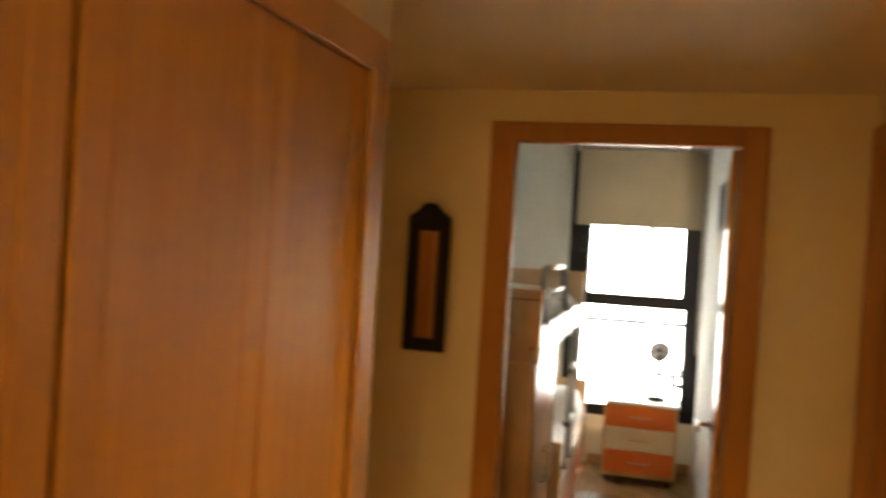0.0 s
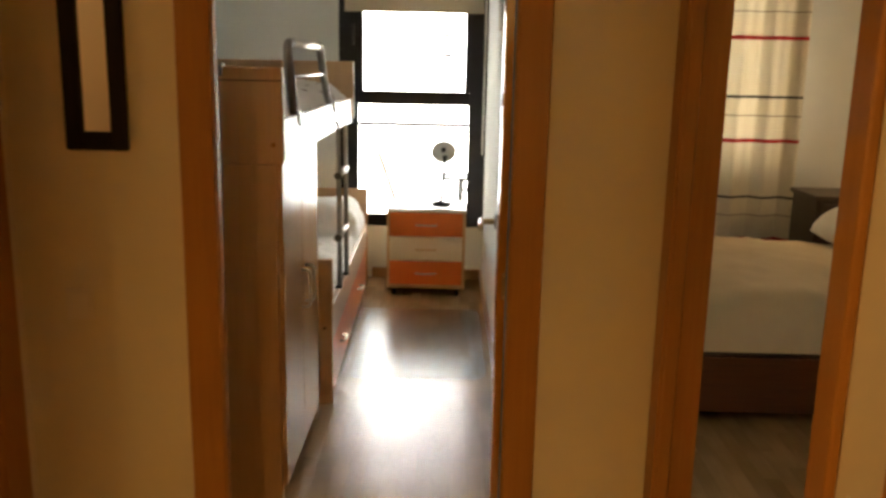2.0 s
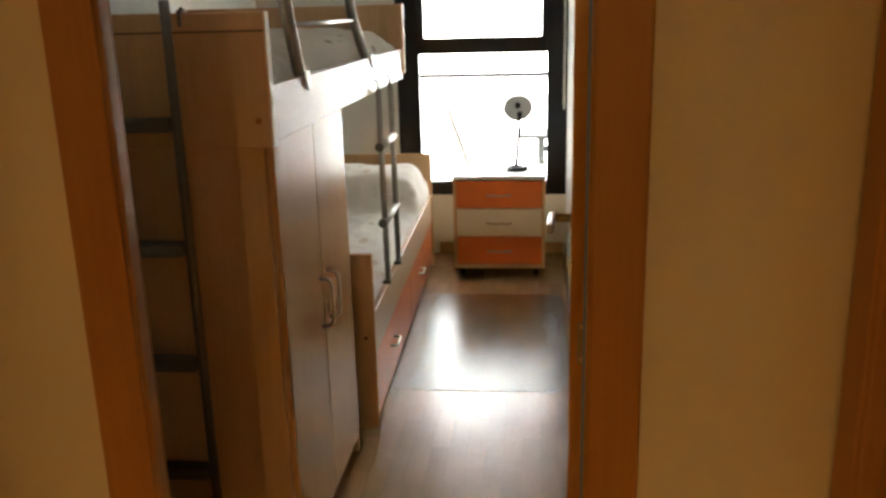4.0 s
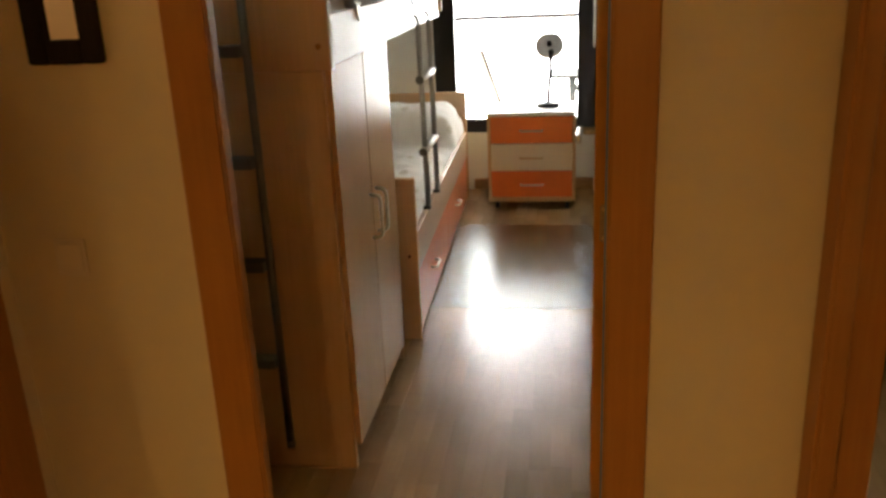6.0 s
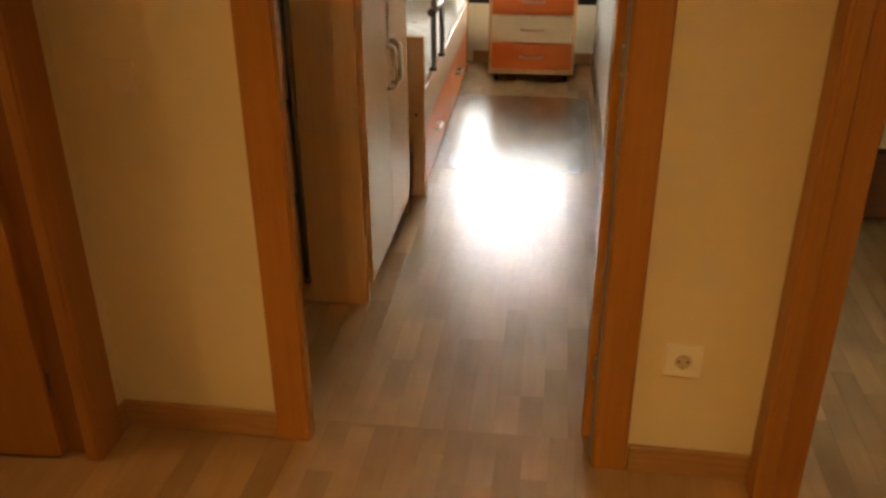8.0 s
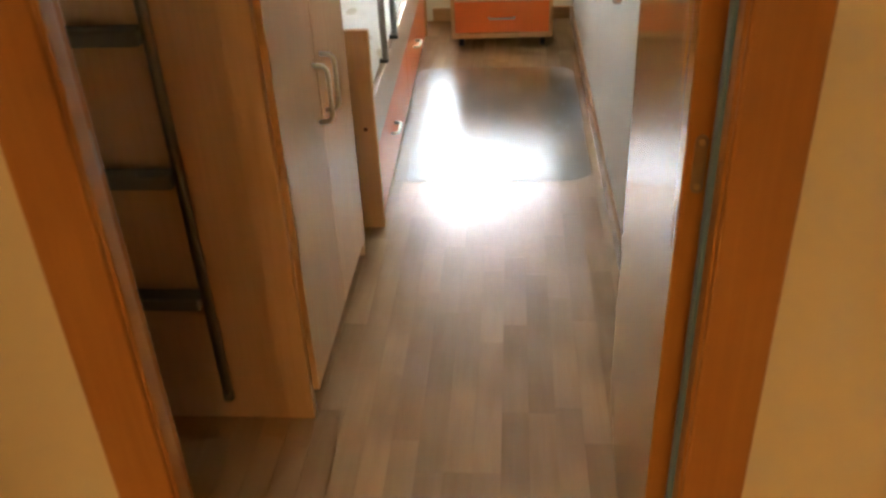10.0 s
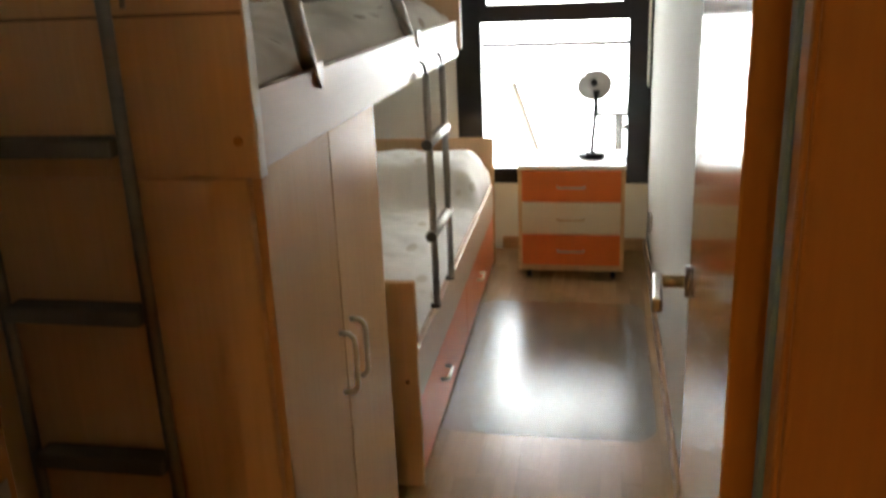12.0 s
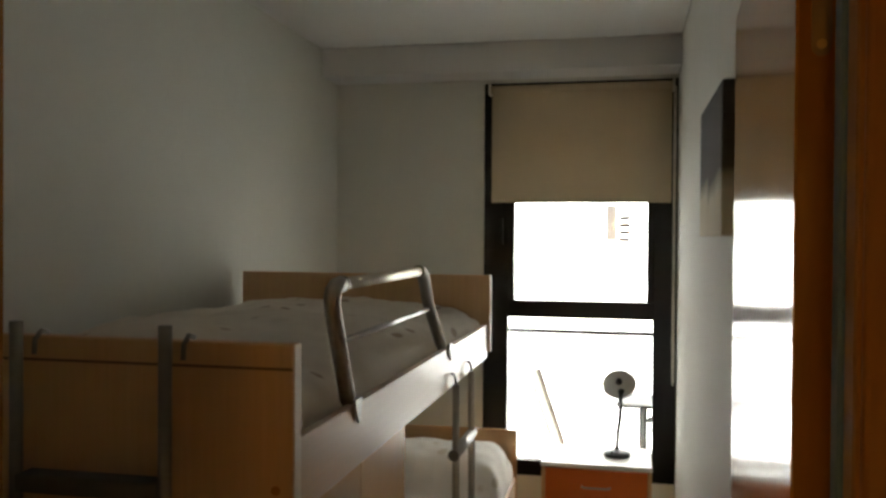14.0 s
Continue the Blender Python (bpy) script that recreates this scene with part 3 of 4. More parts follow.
def outside():
    t = thing("terrace_railing", (0, 5.6, -0.05), "thin grey metal terrace railing", "railing")
    part("rail", tubed([(-2.9, 5.6, 1.02), (3.0, 5.6, 1.02)], 0.018, 8), M_PALEGREY, t)
    for x in (-2.4, -1.2, 0.09, 1.5, 2.7):
        part("post", tubed([(x, 5.6, -0.05), (x, 5.6, 1.01)], 0.005, 8), M_PALEGREY, t)
    t = thing("leaning_board", (-0.2, 5.1, -0.05), "pale wooden board leaning on the terrace", "board")
    tilt = Matrix.Translation((-0.205, 5.1, -0.048)) @ Matrix.Rotation(radians(-19), 4, "Y")
    for nm, x0, x1, mt in (("board", -0.036, 0.014, M_SHUTTER), ("edge_strip", -0.047, -0.0365, M_EDGEWOOD), ("edge_strip", 0.0145, 0.044, M_EDGEWOOD)):
        b = bmesh.new()
        box(b, x0, x1, -0.012, 0.012, 0, 0.91, 0.002)
        bmesh.ops.transform(b, matrix=tilt, verts=b.verts)
        part(nm, b, mt, t)
    t = thing("terrace_table", (0.45, 5.2, -0.05), "dark grey garden table on the terrace", "table")
    part("tabletop", boxed(0.04, 0.85, 5.02, 5.45, 0.598, 0.622, 0.005), M_MIDGREY, t)
    for x in (0.214, 0.75):
        for y in (5.08, 5.38):
            part("leg", boxed(x - 0.027, x + 0.027, y - 0.02, y + 0.02, -0.05, 0.5975, 0.003), M_MIDGREY, t)
    part("stretcher", boxed(0.242, 0.722, 5.07, 5.09, 0.50, 0.54, 0.002), M_MIDGREY, t)
    t = thing("facade_vent", (-0.12, 10.9, 1.65), "grey louvred vent on the far facade", "vent")
    for i in range(4):
        part("slat", boxed(-0.11, 0.03, 10.94, 10.998, 1.665 + i * 0.095, 1.72 + i * 0.095), M_LOUVRE, t)
    part("surround", boxed(-0.28, -0.14, 10.96, 10.998, 1.68, 2.15, 0.004), M_SHUTTER, t, "pale shutter beside the vent")


M_PALEGREY = paint("grey metal paint", (0.05, 0.05, 0.052), rough=0.5, relief=0.05)
M_EDGEWOOD = wood("weathered board edge", (0.15, 0.12, 0.105), (0.20, 0.165, 0.145))
M_SHUTTER = paint("sunlit cream shutter", (0.86, 0.82, 0.76), rough=0.6)
M_LOUVRE = paint("sunlit grey louvre", (0.17, 0.17, 0.175), rough=0.6)
M_MIDGREY = paint("weathered grey paint", (0.07, 0.07, 0.072), rough=0.6, relief=0.05)
outside()


# ---- bunk bed with closet, in the bedroom's own axes ----
BX0, BX1 = -1.41, -0.352          # back and front of the bunk
Y0, YW, YF = 0.708, 1.49, 2.757   # near end, far side of the cabinet, far end of the upper bunk


def upper_bunk():
    t = thing("bunk_bed", (-0.9, 1.7, 0), "brown and pale maple upper bunk above a cabinet", "bunk bed", m=ROOM)
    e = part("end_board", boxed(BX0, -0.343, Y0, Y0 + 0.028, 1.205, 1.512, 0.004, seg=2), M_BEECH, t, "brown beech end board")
    part("edge_band", boxed(-0.3428, -0.3405, Y0 - 0.001, Y0 + 0.029, 1.206, 1.511, 0.0008), M_EDGE, e, "pale edge band")
    part("seam_strip", boxed(BX0 + 0.01, -0.345, Y0 - 0.0012, Y0 - 0.0002, 1.467, 1.472), M_SEAM, e, "dark seam")
    part("screw_cap", tubed([(-0.373, Y0 - 0.003, 1.268), (-0.373, Y0 - 0.0002, 1.268)], 0.008, 14), M_TRIM, e, "brown screw cap")
    part("side_rail", boxed(-0.372, BX1, Y0 + 0.0285, YF - 0.0005, 1.213, 1.345, 0.0015), M_PALE_H, t, "pale maple side rail")
    part("back_rail", boxed(BX0, BX0 + 0.02, Y0 + 0.0285, YF - 0.0005, 1.213, 1.345, 0.003), M_PALE_H, t)
    part("bed_base", boxed(BX0 + 0.021, -0.373, Y0 + 0.029, YF - 0.001, 1.215, 1.235), M_PALE_H, t)
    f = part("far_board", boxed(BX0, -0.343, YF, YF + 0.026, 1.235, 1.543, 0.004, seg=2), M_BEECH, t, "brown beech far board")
    part("edge_band", boxed(-0.3428, -0.3405, YF - 0.001, YF + 0.027, 1.236, 1.542, 0.0008), M_EDGE, f, "pale edge band")
    part("leg_post", boxed(BX0, BX0 + 0.06, YF - 0.03, YF, 0.0, 1.213, 0.003), M_PALE, t)
    return t


def guard_rail():
    t = thing("guard_rail", (-0.372, 1.5, 1.346), "bent grey steel guard rail clamped on the bunk", "guard rail", m=ROOM)
    x = -0.372
    pts = [(x, 1.10, 1.30), (x, 1.06, 1.38), (x, 1.01, 1.48), (x, 0.98, 1.54), (x, 0.973, 1.565), (x, 0.981, 1.583), (x, 1.0, 1.592), (x, 1.03, 1.594)]
    part("near_leg", tubed([(p[0], p[1], p[2]) for p in pts], 0.017, 14), M_STEEL, t)
    pts = [(x, 1.68, 1.596), (x, 1.712, 1.594), (x, 1.735, 1.582), (x, 1.76, 1.555), (x, 1.80, 1.50), (x, 1.97, 1.36), (x, 2.0, 1.32)]
    part("far_leg", tubed(pts, 0.017, 14), M_STEEL, t)
    part("grip_bar", tubed([(x, 1.03, 1.594), (x, 1.68, 1.596)], 0.0135, 16), M_GRIP, t, "pale satin steel grip bar")
    for y in (1.03, 1.68):
        part("collar", tubed([(x, y - 0.006, 1.594 + (y - 1.03) * 0.003), (x, y + 0.006, 1.594 + (y - 1.03) * 0.003)], 0.0178, 16), M_STEEL_D, t, "dark steel collar")
    part("mid_bar", tubed([(x, 1.01, 1.478), (x, 1.82, 1.482)], 0.0065, 10), M_CHROME, t, "thin steel cross bar")
    for y in (1.068, 2.01):
        b = bmesh.new()
        vs = [b.verts.new((BX1 + 0.0006, y + dy, z)) for dy, z in ((-0.024, 1.358), (0.024, 1.358), (0.016, 1.328), (0.004, 1.306), (-0.014, 1.326))]
        f = b.faces.new(vs)
        r = bmesh.ops.extrude_face_region(b, geom=[f])
        for v in r["geom"]:
            if isinstance(v, bmesh.types.BMVert):
                v.co.x += 0.006
        part("clamp", b, M_CHROME, t, "pointed steel clamp")


def end_ladder():
    t = thing("end_ladder", (-0.735, 0.67, 0.12), "dark steel ladder with flat treads at the bunk's end", "ladder", m=ROOM)
    xl, xr, y = -0.838, -0.555, 0.672
    for x in (xl, xr):
        part("rail", tubed([(x, y, 0.115), (x, y, 1.54)], 0.0115, 12), M_STEEL_D, t)
        part("hook", tubed([(x + 0.026, y + 0.012, 1.482), (x + 0.026, y + 0.014, 1.507), (x + 0.026, y + 0.03, 1.521), (x + 0.026, y + 0.05, 1.516)], 0.0045, 8), M_STEEL_D, t, "steel hook over the end board")
        part("foot_cap", tubed([(x, y, 0.095), (x, y, 0.116)], 0.0125, 12), M_GREY, t, "grey rubber cap")
    for z in (0.377, 0.675, 0.970, 1.266):
        part("tread", boxed(xl + 0.012, xr - 0.012, y - 0.022, y + 0.026, z - 0.016, z + 0.016, 0.005, seg=2), M_GREY, t, "flat dark grey tread")


def cabinet():
    t = thing("bunk_cabinet", (-0.88, 1.1, 0), "two-door maple cabinet under the upper bunk", "cabinet", m=ROOM)
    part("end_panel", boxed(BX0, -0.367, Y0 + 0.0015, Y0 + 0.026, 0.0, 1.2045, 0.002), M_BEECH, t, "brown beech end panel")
    b = part("body", boxed(BX0, -0.377, Y0 + 0.0265, YW - 0.021, 0.07, 1.2125), M_PALE, t)
    part("far_panel", boxed(BX0, -0.358, YW - 0.02, YW, 0.0, 1.2125, 0.003), M_PALE, t)
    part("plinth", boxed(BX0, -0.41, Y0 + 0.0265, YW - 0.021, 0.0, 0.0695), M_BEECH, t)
    mid = 1.103
    for y0, y1, hy in ((Y0 + 0.0265, mid - 0.0035, mid - 0.032), (mid + 0.0035, YW - 0.0205, mid + 0.052)):
        d = part("door", boxed(-0.3768, BX1 - 0.0003, y0, y1, 0.072, 1.2128, 0.0012), M_PALE, t, "pale maple cabinet door")
        x = BX1
        pts = [(x - 0.001, hy, 0.628), (x + 0.022, hy, 0.630), (x + 0.031, hy, 0.638), (x + 0.034, hy, 0.652), (x + 0.034, hy, 0.748), (x + 0.031, hy, 0.762), (x + 0.022, hy, 0.770), (x - 0.001, hy, 0.772)]
        part("handle", tubed(pts, 0.0062, 10), M_HANDLE, d, "bow-shaped satin steel handle")


LB = ROOM @ Matrix.Translation((-0.318, 1.675, 0)) @ Matrix.Rotation(radians(1.15), 4, "Z") @ Matrix.Translation((0.318, -1.675, 0))


def lower_bed():
    t = thing("lower_bed", (-0.85, 2.7, 0), "low maple bed with orange drawers under the bunk", "bed", m=LB)
    x1 = -0.318
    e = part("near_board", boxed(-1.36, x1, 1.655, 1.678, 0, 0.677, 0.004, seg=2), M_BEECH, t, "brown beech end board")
    part("screw_cap", tubed([(-0.352, 1.652, 0.36), (-0.352, 1.6548, 0.36)], 0.007, 12), M_REDWOOD, e, "dark brown screw cap")
    part("headboard", boxed(-1.36, x1 + 0.002, 3.785, 3.81, 0, 0.695, 0.004, seg=2), M_PALE, t, "pale maple headboard")
    part("side_rail", boxed(x1 - 0.026, x1 - 0.004, 1.6785, 3.7845, 0.285, 0.447, 0.003, seg=2), M_PALE_H, t, "pale maple side rail")
    part("bed_base", boxed(-1.36, x1 - 0.0265, 1.6785, 3.7845, 0.27, 0.29), M_PALE_H, t)
    part("back_rail", boxed(-1.38, -1.3605, 1.6785, 3.7845, 0.05, 0.447), M_PALE_H, t)
    for y0, y1, hy in ((1.682, 2.728, 2.11), (2.732, 3.781, 3.12)):
        d = part("drawer", boxed(-0.9, x1 - 0.008, y0, y1, 0.018, 0.281, 0.003, seg=2), M_ORANGE, t, "orange lacquered drawer front")
        x = x1 - 0.008
        z = 0.17
        pts = [(x - 0.001, hy - 0.052, z), (x + 0.020, hy - 0.051, z), (x + 0.028, hy - 0.042, z), (x + 0.028, hy + 0.042, z), (x + 0.020, hy + 0.051, z), (x - 0.001, hy + 0.052, z)]
        part("handle", tubed(pts, 0.006, 10), M_HANDLE, d, "bow-shaped satin steel handle")


def inner_ladder():
    t = thing("inner_ladder", (-0.345, 2.16, 0.45), "grey steel ladder hooked between the two bunks", "ladder", m=ROOM)
    x = -0.335
    for y in (2.035, 2.31):
        part("rail", tubed([(x + 0.005, y, 0.462), (x, y, 1.224)], 0.0115, 12), M_STEEL, t)
        part("top_hook", tubed([(x, y, 1.222), (x - 0.002, y, 1.245), (x - 0.008, y, 1.258), (x - 0.0165, y, 1.259)], 0.004, 8), M_BLACK, t, "dark hook")
        part("bottom_clip", boxed(x - 0.016, x + 0.016, y - 0.010, y + 0.010, 0.448, 0.462, 0.003), M_GREY, t, "black plastic clip")
    for z in (0.705, 1.006):
        r = part("rung", tubed([(x, 2.005, z), (x, 2.34, z)], 0.018, 14), M_STEEL, t, "thick grey steel rung")
        for y in (2.003, 2.342):
            part("cap", tubed([(x, y - 0.002, z), (x, y + 0.002, z)], 0.0175, 14), M_GREY, r, "dark end cap")


def puffy(x0, x1, y0, y1, z0, top, nx, ny, edge=0.06, seed=0.0, rough=0.008):
    """A soft slab: top(u, v) gives its height inside; its rim rounds down to z0."""
    def fn(u, v):
        uu, vv = -0.12 + 1.24 * u, -0.08 + 1.16 * v
        cu, cv = min(max(uu, 0), 1), min(max(vv, 0), 1)
        x, y = x0 + (x1 - x0) * cu, y0 + (y1 - y0) * cv
        du = min(cu, 1 - cu) * (x1 - x0) / edge
        dv = min(cv, 1 - cv) * (y1 - y0) / edge
        k = min(1.0, du) * min(1.0, dv)
        k = math.sqrt(max(0.0, 1 - (1 - k) ** 2))
        out = max(abs(uu - cu) / 0.12, abs(vv - cv) / 0.08)
        h = top(cu, cv)
        w = noise.noise(Vector((x * 6 + seed, y * 5, 0.3))) * rough + noise.noise(Vector((x * 17 + seed, y * 13, 1.3))) * rough * 0.45
        z = z0 + (h - z0) * (0.55 + 0.45 * k) + w
        if out > 0:
            z = z0 + (h - z0) * 0.55 * (1 - out) + w * (1 - out)
            x += (0.012 if uu > 0.5 else -0.012) * math.sin(out * math.pi) * (uu != cu)
        return (x, y, z)
    return sheet(fn, nx, ny)


M_STEEL_D = metal("dark steel tube", (0.24, 0.225, 0.20), 0.45)
upper_bunk()
cabinet()
lower_bed()
end_ladder()
guard_rail()
inner_ladder()

single("mattress", boxed(-1.385, -0.376, Y0 + 0.031, YF - 0.004, 1.2355, 1.33, 0.02, seg=2), M_SHEET, "white mattress on the upper bunk", "mattress", ROOM)
single("duvet", puffy(-1.388, -0.392, 0.745, 2.745, 1.315, lambda u, v: 1.395 + 0.035 * math.sin(3.1 * u) + 0.022 * math.sin(2.4 * v + 0.5) + 0.03 * max(0, v - 0.75), 60, 110, 0.11, 0.0, 0.026),
       M_DUVET, "cream patterned duvet on the upper bunk", "duvet", ROOM)
single("mattress", boxed(-1.355, -0.346, 1.69, 3.78, 0.2905, 0.42, 0.02, seg=2), M_SHEET, "white mattress on the lower bed", "mattress", LB)


def lower_top(u, v):
    hump = 1 / (1 + math.exp(-(v - 0.755) * 95))
    return 0.465 + 0.02 * math.sin(3.0 * u) + 0.185 * hump * (1 - 0.10 * ((v - 0.87) / 0.12) ** 2)


single("bed_cover", puffy(-1.355, -0.345, 1.70, 3.775, 0.40, lower_top, 52, 120, 0.10, 5.0, 0.018), M_SHEET, "white patterned cover drawn over the pillow", "bed cover", LB)


# ---- chest of drawers and lamp ----
def chest():
    x0, x1, y0, y1 = -0.209, 0.317, 3.557, 3.937
    t = thing("chest_of_drawers", ((x0 + x1) / 2, 3.76, 0), "small maple chest with orange and cream drawers", "chest of drawers", m=ROOM)
    part("side_panel", boxed(x0, x0 + 0.018, y0 + 0.002, y1, 0.052, 0.578, 0.002), M_PALE, t)
    part("side_panel", boxed(x1 - 0.018, x1, y0 + 0.002, y1, 0.052, 0.578, 0.002), M_PALE, t)
    part("back_panel", boxed(x0 + 0.0182, x1 - 0.0182, y1 - 0.012, y1, 0.08, 0.578), M_PALE, t)
    part("bottom_panel", boxed(x0 + 0.0182, x1 - 0.0182, y0 + 0.004, y1 - 0.0122, 0.052, 0.078), M_PALE, t)
    part("top", boxed(x0 - 0.003, x1 + 0.003, y0 - 0.004, y1 + 0.002, 0.5785, 0.600, 0.003, seg=2), M_WHITE_TOP, t, "white laminate top")
    for z0, z1, mt, lb in ((0.082, 0.242, M_ORANGE, "orange lacquered drawer front"), (0.246, 0.408, M_CREAM, "cream drawer front"), (0.412, 0.572, M_ORANGE, "orange lacquered drawer front")):
        d = part("drawer", boxed(x0 + 0.0195, x1 - 0.0195, y0, y1 - 0.03, z0, z1, 0.003, seg=2), mt, t, lb)
        cx, z = (x0 + x1) / 2, (z0 + z1) / 2
        pts = [(cx - 0.066, y0 + 0.001, z), (cx - 0.065, y0 - 0.02, z), (cx - 0.056, y0 - 0.027, z), (cx + 0.056, y0 - 0.027, z), (cx + 0.065, y0 - 0.02, z), (cx + 0.066, y0 + 0.001, z)]
        part("handle", tubed(pts, 0.005, 10), M_CHROME if mt is M_ORANGE else M_PALE, d, "slim bar handle")
    for cx in (x0 + 0.05, x1 - 0.05):
        for cy in (y0 + 0.05, y1 - 0.05):
            w = part("caster", tubed([(cx - 0.012, cy, 0.024), (cx + 0.012, cy, 0.024)], 0.024, 16), M_BLACK, t, "black caster wheel")
            part("fork", boxed(cx - 0.016, cx + 0.016, cy - 0.016, cy + 0.016, 0.043, 0.0515), M_STEEL, w)


def desk_lamp():
    cx, cy = 0.150, 3.76
    t = thing("desk_lamp", (cx, cy, 0.60), "black desk lamp with a round grey head", "desk lamp", m=ROOM)
    b = bmesh.new()
    lathe(b, ((0.066, 0.0), (0.069, 0.007), (0.064, 0.018), (0.034, 0.026), (0.013, 0.032)), (cx, cy, 0.6005), 28)
    base_ = part("foot", b, M_BLACK, t)
    part("switch", boxed(cx - 0.03, cx - 0.018, cy - 0.045, cy - 0.03, 0.618, 0.632, 0.003), M_BLACK, base_)
    part("arm", tubed([(cx, cy, 0.625), (cx + 0.004, cy, 0.70), (cx + 0.016, cy, 0.82), (cx + 0.018, cy - 0.004, 0.92)], 0.0105, 10), M_BLACK, t)
    part("joint", tubed([(cx + 0.004, cy - 0.004, 0.925), (cx + 0.034, cy - 0.004, 0.925)], 0.013, 12), M_BLACK, t)
    b = bmesh.new()
    lathe(b, ((0.012, 0.060), (0.034, 0.052), (0.062, 0.032), (0.086, 0.0), (0.082, 0.001), (0.056, 0.024), (0.022, 0.038), (0.006, 0.040)), (0, 0, 0), 32)
    mm = Matrix.Translation((cx + 0.010, cy - 0.012, 0.962)) @ Matrix.Rotation(radians(-14), 4, "Y") @ Matrix.Rotation(radians(-66), 4, "X")
    bmesh.ops.transform(b, matrix=mm, verts=b.verts)
    hd = part("shade", b, M_LAMPGREY, t, "round pale grey lamp head")
    b = bmesh.new()
    lathe(b, ((0.014, 0.038), (0.016, 0.022), (0.013, 0.012), (0.005, 0.008)), (0, 0, 0), 18)
    bmesh.ops.transform(b, matrix=mm, verts=b.verts)
    part("bulb", b, M_BLACK, hd, "dark unlit bulb holder")


M_LAMPGREY = paint("grey lamp enamel", (0.62, 0.62, 0.61), rough=0.35, relief=0.03)
chest()
desk_lamp()

# clear mat on the floor
bm = bmesh.new()
_r, _pts = 0.09, []
for cx, cy, a0 in ((0.405 - _r, 1.995 + _r, -90), (0.405 - _r, 3.24 - _r, 0), (-0.36 + _r, 3.24 - _r, 90), (-0.36 + _r, 1.995 + _r, 180)):
    for k in range(7):
        a = radians(a0 + 15 * k)
        _pts.append((cx + _r * math.cos(a), cy + _r * math.sin(a)))
_f = bm.faces.new([bm.verts.new((x, y, 0.0008)) for x, y in _pts])
_g = bmesh.ops.extrude_face_region(bm, geom=[_f])
for v in _g["geom"]:
    if isinstance(v, bmesh.types.BMVert):
        v.co.z += 0.0022
bmesh.ops.delete(bm, geom=[f for f in bm.faces if all(v.co.z < 0.001 for v in f.verts)], context="FACES_ONLY")
floor_mat = single("floor_mat", bm, M_VINYL, "clear vinyl chair mat on the wooden floor", "floor mat", ROOM)


# ---- things on walls ----
def canvas():
    t = thing("wall_picture", (0.44, 2.1, 1.70), "unframed dark abstract canvas with a pale lower edge", "picture", m=ROOM)
    m, n, l, p = mat("canvas paint", 0.85, 0, 0.12)
    c = ramp(n, ((0.0, (0.66, 0.60, 0.45)), (0.26, (0.52, 0.46, 0.33)), (0.42, (0.09, 0.078, 0.055)), (1.0, (0.045, 0.042, 0.034))))
    sx = n.new("ShaderNodeSeparateXYZ")
    co = n.new("ShaderNodeTexCoord")
    l.new(co.outputs["Generated"], sx.inputs[0])
    ad = n.new("ShaderNodeMath")
    ad.operation = "MULTIPLY_ADD"
    ad.inputs[1].default_value, ad.inputs[2].default_value = 0.3, -0.15
    l.new(tex_noise(n, l, mapped(n, l, (1, 1, 1)), 5.0, 4.0), ad.inputs[0])
    a2 = n.new("ShaderNodeMath")
    l.new(ad.outputs[0], a2.inputs[0])
    l.new(sx.outputs[2], a2.inputs[1])
    l.new(a2.outputs[0], c.inputs[0])
    l.new(c.outputs[0], p.inputs["Base Color"])
    part("canvas", boxed(0.416, 0.4518, 1.585, 2.20, 1.70, 2.085, 0.003), m, t)


def wall_mirror():
    x0, x1, z0, z1 = -0.723, -0.574, 1.312, 1.757
    t = thing("wall_mirror", ((x0 + x1) / 2, 0.0, z0), "narrow mirror in a carved black wooden frame", "mirror")
    y0, y1 = -0.012, 0.0098
    w = 0.040
    part("frame_side", boxed(x0, x0 + w, y0, y1, z0, z1, 0.006, seg=2), M_BLACKWOOD, t)
    part("frame_side", boxed(x1 - w, x1, y0, y1, z0, z1, 0.006, seg=2), M_BLACKWOOD, t)
    part("frame_bottom", boxed(x0 + w, x1 - w, y0, y1, z0, z0 + 0.044, 0.006, seg=2), M_BLACKWOOD, t)
    b = bmesh.new()
    cx, hw = (x0 + x1) / 2, (x1 - x0) / 2
    prof = [(x0 + w, 1.722), (x1 - w, 1.722), (x1 - w, z1), (x1, z1), (x1 - 0.004, z1 + 0.012), (x1 - 0.035, z1 + 0.034), (cx + 0.02, z1 + 0.056), (cx, z1 + 0.060), (cx - 0.02, z1 + 0.056), (x0 + 0.035, z1 + 0.034), (x0 + 0.004, z1 + 0.012), (x0, z1), (x0 + w, z1)]
    f = b.faces.new([b.verts.new((x, y0 - 0.001, z)) for x, z in prof])
    g = bmesh.ops.extrude_face_region(b, geom=[f])
    for v in g["geom"]:
        if isinstance(v, bmesh.types.BMVert):
            v.co.y = y1
    top = part("crest", b, M_BLACKWOOD, t, "arched black crest")
    b = bmesh.new()
    tube(b, [(cx + 0.05 * math.cos(radians(a)), y0 - 0.003, z1 - 0.018 + 0.045 * math.sin(radians(a))) for a in range(20, 161, 14)], 0.003, 6)
    part("carving", b, M_BLACKWOOD, top)
    part("mirror_glass", boxed(x0 + w - 0.004, x1 - w + 0.004, 0.002, 0.005, z0 + 0.04, 1.726), M_MIRROR, t, "mirror glass")


